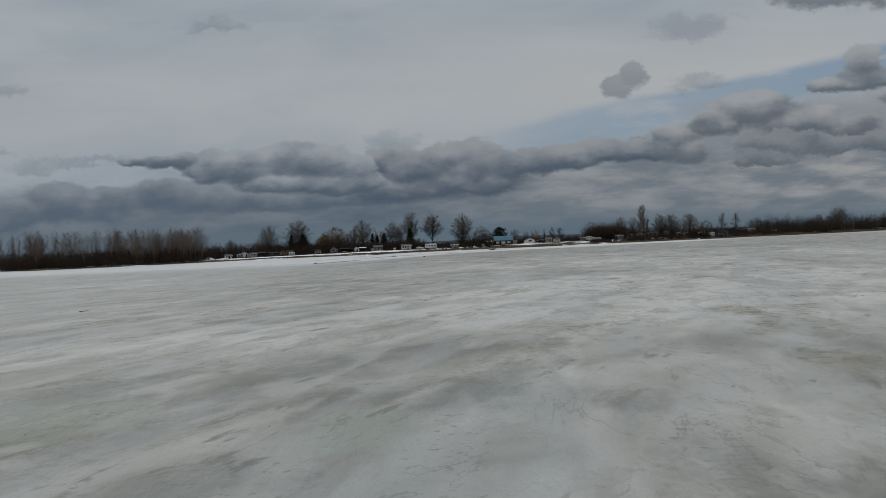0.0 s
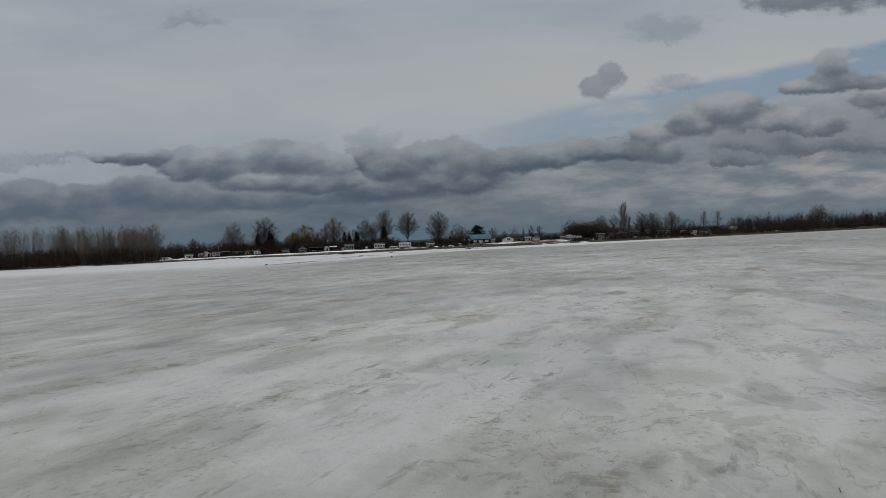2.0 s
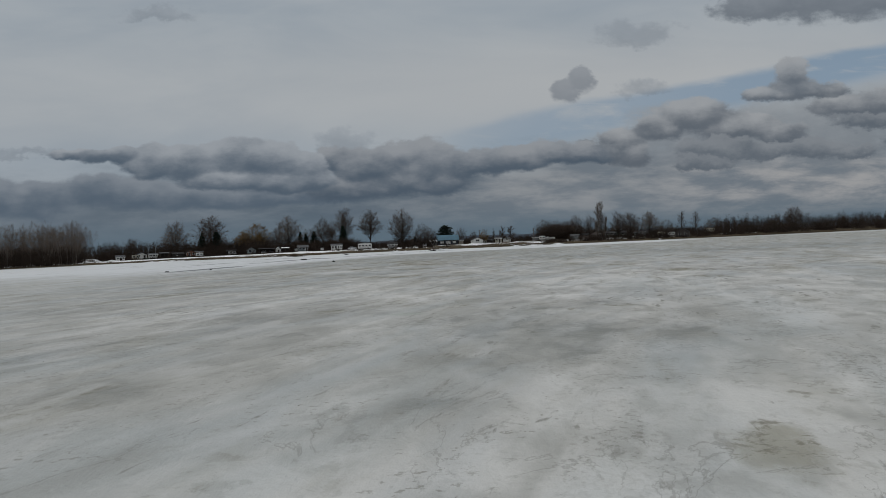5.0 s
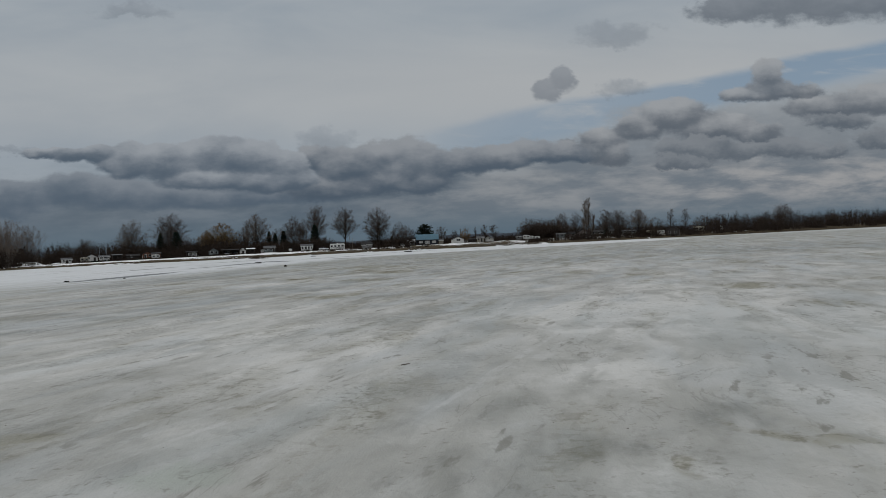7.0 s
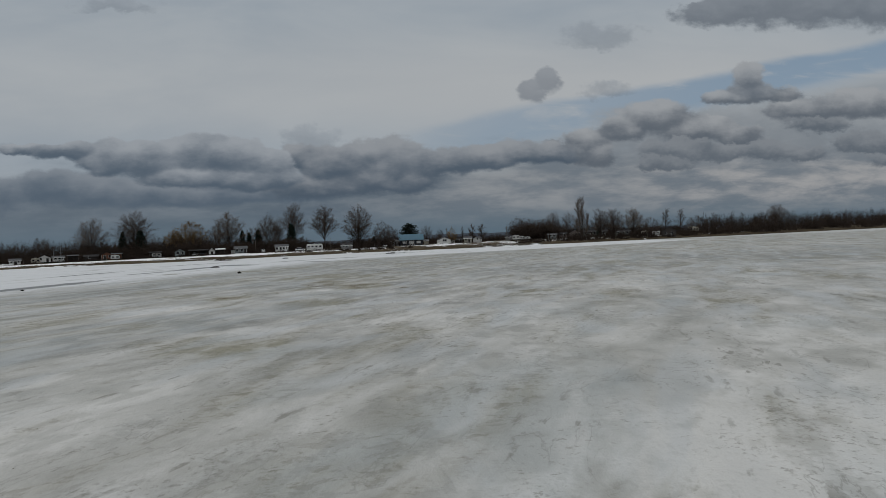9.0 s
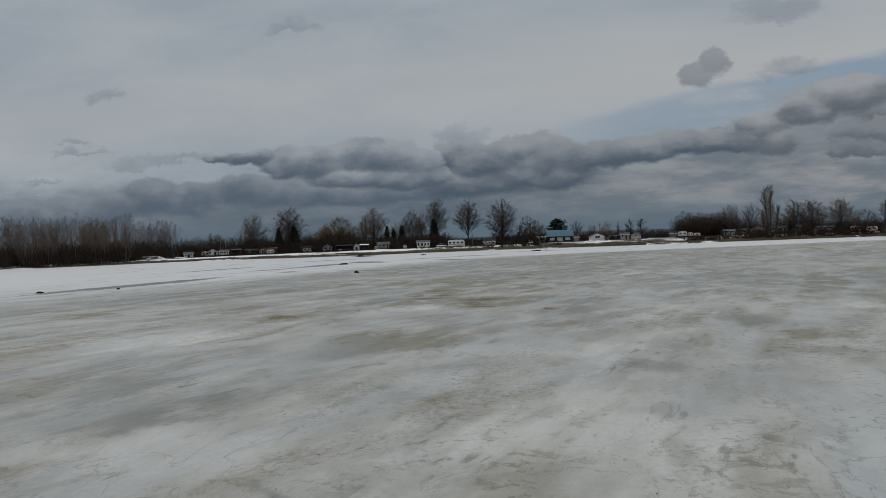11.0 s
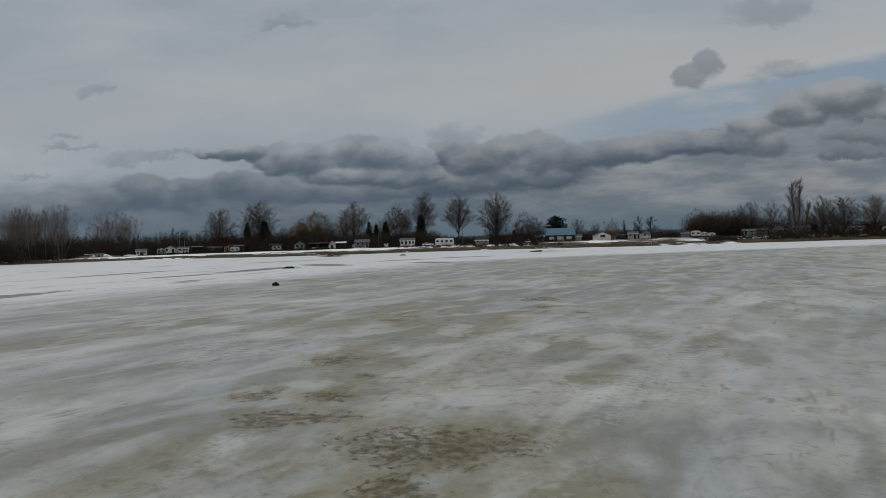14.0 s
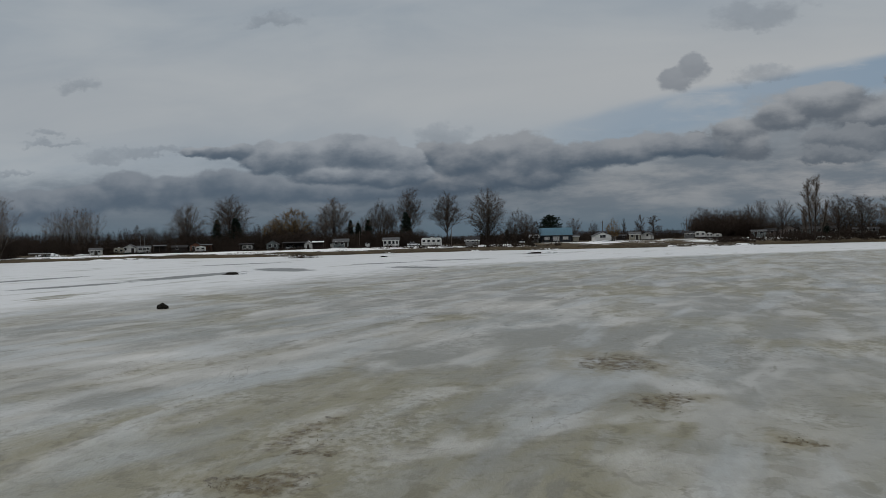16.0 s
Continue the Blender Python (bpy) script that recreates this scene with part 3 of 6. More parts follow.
    torn = mth(t, "MULTIPLY_ADD", fbm(t, drift, 0.9, 7, 0.62, 0.5), 4.6, -2.3)
    wet_f = mth(t, "ADD", field("wet_ice", q, wet_spots, wet2_spots), torn)
    white_f = mth(t, "ADD", field("white_ice", q, white_spots, white2_spots), torn)
    wet = mth(t, "ADD", wet, mth(t, "MULTIPLY", ramp(t, wet_f, -1.6, 1.4), ramp(t, y, 50, 120, 0.060, 0.085)))
    wet = mth(t, "SUBTRACT", wet, mth(t, "MULTIPLY", ramp(t, white_f, -2.2, 2.2), ramp(t, y, 50, 135, 0.070, 0.095)))
    wet = mth(t, "SUBTRACT", wet, mth(t, "MULTIPLY", ramp(t, x, 30, 90), ramp(t, y, 130, 200, 0.0, 0.06)))
    wet = mth(t, "ADD", wet, ramp(t, y, 120, 146, 0.0, 0.066))
    wet = mth(t, "SUBTRACT", wet, mth(t, "MULTIPLY", mth(t, "MULTIPLY", ramp(t, x, 12, 22), ramp(t, y, 55, 70)), ramp(t, y, 116, 98, 0.0, 0.05)))
    wet = mth(t, "SUBTRACT", wet, mth(t, "MULTIPLY", mth(t, "MULTIPLY", ramp(t, x, 2, 10), ramp(t, y, 20, 32)), ramp(t, y, 58, 46, 0.0, 0.085)))
    wet = mth(t, "ADD", wet, ramp(t, y, 26, 14, 0.0, 0.036))
    wet = mth(t, "SUBTRACT", wet, mth(t, "MULTIPLY", ramp(t, y, 22, 32), ramp(t, y, 66, 52, 0.0, 0.018)))
    c = mix(t, ramp(t, wet, 0.388, 0.515), (0.540, 0.536, 0.514), (0.348, 0.346, 0.322))
    c = mix(t, ramp(t, wet, 0.505, 0.610), c, (0.194, 0.198, 0.180))
    blue = fbm(t, vec(t, "ADD", drift, (40, 11, 0)), 0.16, 4, 0.55, 0.5)
    c = mix(t, mth(t, "MULTIPLY", ramp(t, blue, 0.48, 0.66), 0.27), c, (0.335, 0.390, 0.415))
    # olive algae and fine silt in the ice
    alga = fbm(t, vec(t, "ADD", drift, (-17, 63, 0)), 0.22, 5, 0.62, 0.6)
    olive_f = mth(t, "ADD", field("olive_ice", q, olive_spots, olive2_spots, olive3_spots), torn)
    alga = mth(t, "ADD", mth(t, "MULTIPLY_ADD", alga, 0.85, 0.07), mth(t, "MULTIPLY", ramp(t, olive_f, -1.5, 1.1), 0.17))
    alga = mth(t, "ADD", alga, mth(t, "MULTIPLY", ramp(t, y, 70, 140), 0.044))
    alga = mth(t, "ADD", alga, mth(t, "MULTIPLY", mth(t, "MULTIPLY", ramp(t, y, 165, 210), ramp(t, x, 5, 25)), 0.05))
    c = mix(t, mth(t, "MULTIPLY", ramp(t, alga, 0.50, 0.74), ramp(t, y, 60, 125, 0.62, 0.94)), c, (0.200, 0.187, 0.124))
    # dark crumbling rot in the olive parts
    rot = mth(t, "MULTIPLY", ramp(t, fbm(t, vec(t, "MULTIPLY", p, (0.9, 1.2, 1)), 1.7, 8, 0.72, 0.5), 0.515, 0.59), ramp(t, alga, 0.50, 0.64))
    c = mix(t, mth(t, "MULTIPLY", rot, 0.62), c, (0.118, 0.106, 0.066))
    # soft frosted veils and grey hollows between
    frost = fbm(t, vec(t, "ADD", loose, (71, 5, 0)), 0.50, 4, 0.50, 0.5)
    c = mix(t, mth(t, "MULTIPLY", ramp(t, frost, 0.48, 0.68), 0.55), c, (0.474, 0.474, 0.458))
    c = mix(t, mth(t, "MULTIPLY", ramp(t, frost, 0.47, 0.33), 0.40), c, (0.215, 0.217, 0.195))
    # thin bluish-white veils drawn along the thaw
    film = fbm(t, vec(t, "ADD", drift, (22, -47, 0)), 0.34, 5, 0.52, 0.5)
    c = mix(t, mth(t, "MULTIPLY", ramp(t, film, 0.50, 0.66), ramp(t, y, 60, 130, 0.25, 0.50)), c, (0.388, 0.420, 0.440))
    # pale green melt of the early, cleaner ice
    mint = fbm(t, vec(t, "ADD", loose, (-8, 44, 0)), 0.24, 4, 0.5, 0.4)
    c = mix(t, mth(t, "MULTIPLY", ramp(t, mth(t, "ADD", mth(t, "MULTIPLY", mint, 3.0), field("green_melt", q, mint_spots)), 0.9, 2.4), 0.55), c, (0.310, 0.345, 0.300))
    # sharp-edged lacework where the crust has sunk
    lacework = fbm(t, vec(t, "MULTIPLY", p, (1.0, 0.8, 1)), 0.85, 9, 0.66, 0.4)
    sunk = ramp(t, fbm(t, vec(t, "ADD", loose, (13, 27, 0)), 0.17, 3, 0.5, 0.3), 0.48, 0.62)
    c = mix(t, mth(t, "MULTIPLY", mth(t, "MULTIPLY", ramp(t, lacework, 0.525, 0.565), sunk), 0.30), c, (0.200, 0.204, 0.188))
    # short dark scuffs drawn out along the thaw, and hair-thin seams
    scuff = mth(t, "MULTIPLY", ramp(t, fbm(t, vec(t, "ADD", drift, (3, 8, 0)), 1.7, 5, 0.62, 0.3), 0.58, 0.66), ramp(t, fbm(t, vec(t, "ADD", loose, (-33, 19, 0)), 0.22, 3, 0.5), 0.46, 0.60))
    c = mix(t, mth(t, "MULTIPLY", scuff, 0.66), c, (0.150, 0.145, 0.120))
    seam = mth(t, "ABSOLUTE", mth(t, "SUBTRACT", fbm(t, vec(t, "ADD", loose, (5, -12, 0)), 0.42, 7, 0.60, 0.6), 0.5))
    seam = mth(t, "MULTIPLY", ramp(t, seam, 0.011, 0.002), ramp(t, mid, 0.44, 0.56))
    c = mix(t, mth(t, "MULTIPLY", seam, 0.42), c, (0.165, 0.162, 0.140))
    # melted-out silt with dark crumbs
    silt_f = field("silt", tight, silt_spots)
    lacy = fbm(t, vec(t, "MULTIPLY", p, (1.0, 1.1, 1)), 4.2, 8, 0.72, 0.2)
    silt = mth(t, "ADD", mth(t, "MULTIPLY_ADD", ramp(t, silt_f, -4.0, 1.0), 2.2, -1.6), mth(t, "MULTIPLY_ADD", lacy, 8.0, -3.9))
    amount = ramp(t, silt, -0.35, 1.5)
    stray = mth(t, "MULTIPLY", mth(t, "MULTIPLY", ramp(t, fbm(t, vec(t, "ADD", drift, (9, -31, 0)), 0.5, 6, 0.68, 0.6), 0.56, 0.70), ramp(t, lacy, 0.50, 0.62)), ramp(t, y, 90, 130, 0.25, 0.6))
    amount = mth(t, "MAXIMUM", amount, stray)
    c = mix(t, mth(t, "MULTIPLY", mth(t, "MULTIPLY", ramp(t, silt_f, -9.0, 0.5), ramp(t, lacework, 0.36, 0.60)), 0.62), c, (0.168, 0.140, 0.062))
    c = mix(t, mth(t, "MULTIPLY", amount, 0.90), c, (0.086, 0.054, 0.008))
    crumbs = mth(t, "MULTIPLY", ramp(t, mth(t, "ADD", mth(t, "MULTIPLY", grit, 0.5), mth(t, "MULTIPLY", lacy, 0.5)), 0.53, 0.60), ramp(t, amount, 0.1, 0.8))
    c = mix(t, mth(t, "MULTIPLY", crumbs, 0.9), c, (0.044, 0.030, 0.010))
    # pitted white crust, in places only
    pitted = ramp(t, fbm(t, vec(t, "ADD", loose, (-51, -7, 0)), 0.19, 4, 0.55, 0.4), 0.53, 0.62)
    crust = mth(t, "MULTIPLY", mth(t, "MULTIPLY", ramp(t, lacework, 0.46, 0.52), ramp(t, grit, 0.42, 0.52)), pitted)
    c = mix(t, mth(t, "MULTIPLY", crust, 0.20), c, (0.58, 0.59, 0.58))
    pits = mth(t, "MULTIPLY", mth(t, "MULTIPLY", ramp(t, grit, 0.46, 0.38), ramp(t, small, 0.44, 0.56)), pitted)
    c = mix(t, mth(t, "MULTIPLY", pits, 0.50), c, (0.150, 0.145, 0.122))
    fleck = mth(t, "MULTIPLY", ramp(t, fbm(t, p, 2.6, 5, 0.72), 0.63, 0.69), ramp(t, frost, 0.44, 0.58))
    c = mix(t, mth(t, "MULTIPLY", fleck, 0.50), c, (0.150, 0.142, 0.112))
    chips = mth(t, "MULTIPLY", ramp(t, fbm(t, vec(t, "MULTIPLY", p, (0.8, 1.2, 1)), 4.4, 5, 0.68, 0.2), 0.57, 0.64), ramp(t, fbm(t, vec(t, "ADD", loose, (88, 31, 0)), 0.34, 5, 0.6, 0.4), 0.50, 0.60))
    c = mix(t, mth(t, "MULTIPLY", chips, 0.50), c, (0.140, 0.132, 0.100))
    track_f = field("tracks", vec(t, "MULTIPLY_ADD", ridge, (0.35, 0.35, 0), p), track_spots)
    c = mix(t, mth(t, "MULTIPLY", mth(t, "MULTIPLY", ramp(t, track_f, 0.0, 0.6), ramp(t, small, 0.42, 0.62)), 0.38), c, (0.56, 0.565, 0.56))
    # clean snow left along the western and northern shore, cut by dark melt leads
    line = mth(t, "ADD", ramp(t, y, 125, 245, -25, 12), ramp(t, y, 210, 300, 0, 140))
    clean = mth(t, "SUBTRACT", line, x)
    clean = mth(t, "ADD", clean, mth(t, "MULTIPLY_ADD", mid, 26.0, -13.0))
    clean = mth(t, "ADD", clean, mth(t, "MULTIPLY_ADD", small, 9.0, -4.5))
    streaks = t.nodes.new("ShaderNodeMapping")
    streaks.vector_type = "TEXTURE"
    streaks.inputs["Rotation"].default_value = (0, 0, radians(66))
    streaks.inputs["Scale"].default_value = (13.0, 3.6, 1)
    t.links.new(p, streaks.inputs["Vector"])
    bands = fbm(t, streaks.outputs[0], 0.9, 5, 0.58, 0.3)
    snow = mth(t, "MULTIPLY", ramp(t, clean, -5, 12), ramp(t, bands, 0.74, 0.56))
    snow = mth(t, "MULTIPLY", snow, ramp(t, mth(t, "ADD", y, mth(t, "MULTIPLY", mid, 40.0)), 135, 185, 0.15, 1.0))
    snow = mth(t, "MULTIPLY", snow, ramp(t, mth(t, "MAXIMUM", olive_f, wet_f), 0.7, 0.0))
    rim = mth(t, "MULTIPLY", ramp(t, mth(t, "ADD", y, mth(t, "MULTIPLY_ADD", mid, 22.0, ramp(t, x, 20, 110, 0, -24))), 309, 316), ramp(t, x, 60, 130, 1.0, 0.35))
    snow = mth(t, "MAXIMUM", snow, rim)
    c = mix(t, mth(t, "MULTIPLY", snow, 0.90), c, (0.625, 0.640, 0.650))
    lead_f = mth(t, "ADD", field("melt_lead", slight, lead_spots), mth(t, "MULTIPLY_ADD", lacework, 3.0, -1.5))
    c = mix(t, mth(t, "MULTIPLY", ramp(t, lead_f, -0.3, 0.4), 0.92), c, (0.105, 0.113, 0.113))
    c = mix(t, mth(t, "MULTIPLY", ramp(t, dust, 0.35, 0.75), 0.10), c, (0.26, 0.26, 0.245))
    grain = mth(t, "ADD", mth(t, "MULTIPLY", grit, 0.6), mth(t, "MULTIPLY", small, 0.4))
    c = mix(t, ramp(t, grain, 0.48, 0.34, 0.0, 0.20), c, (0.20, 0.205, 0.19))
    c = mix(t, ramp(t, grain, 0.54, 0.68, 0.0, 0.16), c, (0.60, 0.61, 0.60))
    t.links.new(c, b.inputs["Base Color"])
    put_in(t, b.inputs["Roughness"], ramp(t, wet, 0.38, 0.62, 0.70, 0.44))
    b.inputs["Specular IOR Level"].default_value = 0.35
    relief = mth(t, "ADD", mth(t, "MULTIPLY_ADD", mth(t, "MULTIPLY", amount, lacy), 0.04, mth(t, "MULTIPLY", small, 0.10)), mth(t, "ADD", mth(t, "MULTIPLY", grit, 0.04), mth(t, "MULTIPLY", dust, 0.008)))
    n = t.nodes.new("ShaderNodeBump")
    n.inputs["Strength"].default_value = 0.7
    n.inputs["Distance"].default_value = 1.0
    t.links.new(relief, n.inputs["Height"])
    t.links.new(n.outputs[0], b.inputs["Normal"])
    return m


def land_material():
    m = bpy.data.materials.new("thawing_shore_ground")
    m.use_nodes = True
    t = m.node_tree
    b = t.nodes["Principled BSDF"]
    p = t.nodes.new("ShaderNodeNewGeometry").outputs["Position"]
    inland = t.nodes.new("ShaderNodeAttribute")
    inland.attribute_name = "inland"
    d = inland.outputs["Fac"]
    patch = fbm(t, vec(t, "MULTIPLY", p, (0.55, 1.3, 1)), 0.10, 5, 0.6, 0.5)
    tuft = fbm(t, p, 1.4, 5, 0.65)
    blade = fbm(t, p, 9.0, 3, 0.6)
    c = mix(t, ramp(t, patch, 0.35, 0.65), (0.074, 0.058, 0.036), (0.036, 0.029, 0.021))
    c = mix(t, mth(t, "MULTIPLY", ramp(t, tuft, 0.40, 0.68), 0.6), c, (0.125, 0.098, 0.058))
    c = mix(t, mth(t, "MULTIPLY", ramp(t, blade, 0.40, 0.70), 0.4), c, (0.024, 0.019, 0.014))
    ragged = mth(t, "ADD", d, mth(t, "ADD", mth(t, "MULTIPLY_ADD", patch, 30.0, -15.0), mth(t, "MULTIPLY_ADD", tuft, 12.0, -6.0)))
    belt = mth(t, "MULTIPLY", ramp(t, ragged, 10, 15), ramp(t, ragged, 42, 28))
    rim = ramp(t, d, 2.2, 0.6)
    east = t.nodes.new("ShaderNodeSeparateXYZ")
    t.links.new(p, east.inputs[0])
    lying = mth(t, "ADD", patch, mth(t, "MULTIPLY", belt, ramp(t, east.outputs[0], -60, 10, 0.27, 0.14)))
    lying = mth(t, "ADD", lying, mth(t, "MULTIPLY_ADD", tuft, 0.30, -0.10))
    lying = mth(t, "ADD", lying, mth(t, "MULTIPLY", rim, 0.06))
    lying = mth(t, "SUBTRACT", lying, ramp(t, east.outputs[0], 120, 190, 0.0, 0.12))
    snow = ramp(t, lying, 0.69, 0.725)
    c = mix(t, snow, c, mix(t, ramp(t, tuft, 0.3, 0.7), (0.80, 0.81, 0.82), (0.66, 0.67, 0.67)))
    t.links.new(c, b.inputs["Base Color"])
    b.inputs["Roughness"].default_value = 0.95
    b.inputs["Specular IOR Level"].default_value = 0.06
    n = t.nodes.new("ShaderNodeBump")
    n.inputs["Strength"].default_value = 0.6
    n.inputs["Distance"].default_value = 0.15
    t.links.new(mth(t, "ADD", tuft, mth(t, "MULTIPLY", blade, 0.3)), n.inputs["Height"])
    t.links.new(n.outputs[0], b.inputs["Normal"])
    return m


ICE, LAND = ice_material(), land_material()


def build_ground():
    xs = np.r_[-4600, -2000, -900, -450, np.arange(-300, 400, 4.0), 500, 900, 2000, 4600]
    ys = np.r_[-4000, -1500, -500, -150, -50, np.arange(-20, 460, 4.0), 600, 1200, 4600]
    swell = lambda X, Y: (X, Y, 0.02 * np.sin(X * 0.13 + 2 * np.sin(Y * 0.05)) * np.sin(Y * 0.17) - 0.02)
    v, f = grid(xs, ys, swell)
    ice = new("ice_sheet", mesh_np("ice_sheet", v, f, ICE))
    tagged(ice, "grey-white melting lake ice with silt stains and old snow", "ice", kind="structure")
    xs = np.r_[-4600, -2500, -1200, -700, np.arange(-420, 480, 2.5), 600, 900, 1500, 2600, 4600]
    ds = np.r_[-2, 0, 0.6, 1.2, 2, 3, 4.5, 6, 8, 10, 12, 14, 17, 20, 24, 28, 33, 40, 48, 58, 70, 85, 105, 130, 170, 240, 400, 800, 1800, 4200]

    def lay(X, D):
        Y = shore(X) + D
        return X, Y, land_z(X, Y)
    v, f = grid(xs, ds, lay)
    me = mesh_np("shore_land", v, f, LAND)
    at = me.attributes.new("inland", "FLOAT", "POINT")
    at.data.foreach_set("value", np.repeat(ds, len(xs)).astype(np.float32))
    land = new("ground", me)
    tagged(land, "brown thawing shore with dead grass and snow patches", "ground", kind="structure")
    for poly in me.polygons:
        poly.use_smooth = True
    # low wooded ridge on the skyline, its haze held in the blue-grey colour
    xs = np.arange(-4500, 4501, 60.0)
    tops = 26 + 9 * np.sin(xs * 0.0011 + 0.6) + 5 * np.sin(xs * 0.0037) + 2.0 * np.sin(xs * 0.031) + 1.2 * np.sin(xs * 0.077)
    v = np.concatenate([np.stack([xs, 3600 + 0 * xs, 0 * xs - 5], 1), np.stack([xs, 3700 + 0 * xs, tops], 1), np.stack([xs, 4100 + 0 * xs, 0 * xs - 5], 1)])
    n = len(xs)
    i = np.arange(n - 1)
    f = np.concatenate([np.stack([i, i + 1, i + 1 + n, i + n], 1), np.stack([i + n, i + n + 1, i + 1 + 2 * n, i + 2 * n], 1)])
    tagged(new("far_ridge", mesh_np("far_ridge", v, f, RIDGE)), "low wooded ridge on the horizon, coloured blue-grey with haze", "hill", kind="structure")


build_ground()


# ---------------------------------------------------------------- plants
def tubes(segs, sides=3):
    """Tapered tubes from rows of start, end, start radius, end radius; those with no end radius come to a point."""
    s = np.asarray(segs, float)
    verts, faces, done = [], [], 0
    for tip in (False, True):
        r = s[(s[:, 7] <= 0) == tip]
        if not len(r):
            continue
        p, q = r[:, 0:3], r[:, 3:6]
        d = q - p
        d /= np.linalg.norm(d, axis=1, keepdims=True) + 1e-9
        ref = np.where(np.abs(d[:, 2:3]) < 0.9, [[0, 0, 1.0]], [[1.0, 0, 0]])
        a = np.cross(d, ref)
        a /= np.linalg.norm(a, axis=1, keepdims=True)
        b = np.cross(d, a)
        turns = [2 * math.pi * k / sides for k in range(sides)]
        rings = [p + r[:, 6:7] * (math.cos(w) * a + math.sin(w) * b) for w in turns]
        rings += [q] if tip else [q + r[:, 7:8] * (math.cos(w) * a + math.sin(w) * b) for w in turns]
        n = len(rings)
        base = np.arange(len(r))[:, None] * n + done
        for k in range(sides):
            m = (k + 1) % sides
            if tip:
                faces.append(np.concatenate([base + k, base + m, base + sides], 1))
            else:
                faces.append(np.concatenate([base + k, base + m, base + sides + m], 1))
                faces.append(np.concatenate([base + k, base + sides + m, base + sides + k], 1))
        verts.append(np.stack(rings, 1).reshape(-1, 3))
        done += n * len(r)
    return np.concatenate(verts), np.concatenate(faces)


def unit(v):
    return v / (np.linalg.norm(v) + 1e-9)


def lean(d, angle, rng):
    """d turned by an angle, in degrees, to a random side."""
    side = unit(np.cross(d, rng.normal(size=3)))
    return unit(d * math.cos(radians(angle)) + side * math.sin(radians(angle)))


def grow(out, rng, p, d, length, r, level, plan):
    """One branch and all it carries. plan: per level children, angle, length ratio, rise."""
    last = level >= len(plan) - 1
    n = 1 if last else (4 if level < 2 else 2)
    rise = plan[level][3]
    pts, rs = [p], [r]
    for i in range(n):
        d = unit(d + np.array([0, 0, rise]) + rng.normal(size=3) * (0.022, 0.06, 0.12, 0.12)[level])
        q = p + d * length / n
        r1 = 0.0 if last else r * (1 - 0.66 * (i + 1) / n)
        out.append((*p, *q, rs[-1], r1, level))
        p = q
        pts.append(p)
        rs.append(r1)
    if last:
        return
    count, angle, ratio, _ = plan[level]
    for k in range(count):
        f = 0.22 + 0.78 * (k + rng.random()) / count
        i = min(int(f * n), n - 1)
        w = f * n - i
        at = pts[i] * (1 - w) + pts[i + 1] * w
        way = unit(pts[i + 1] - pts[i])
        grow(out, rng, at, lean(way, angle * rng.uniform(0.5, 1.4), rng), length * ratio * (1.2 - 0.6 * f) * rng.uniform(0.75, 1.2),
             max(rs[i] * 0.42, 0.0013), level + 1, plan)


def curve(p, q, lift, n):
    """Points of a bent way from p to q that first climbs."""
    c = p + (q - p) * 0.5 + np.array([0, 0, lift])
    return [(1 - t) ** 2 * p + 2 * t * (1 - t) * c + t * t * q for t in (k / n for k in range(n + 1))]


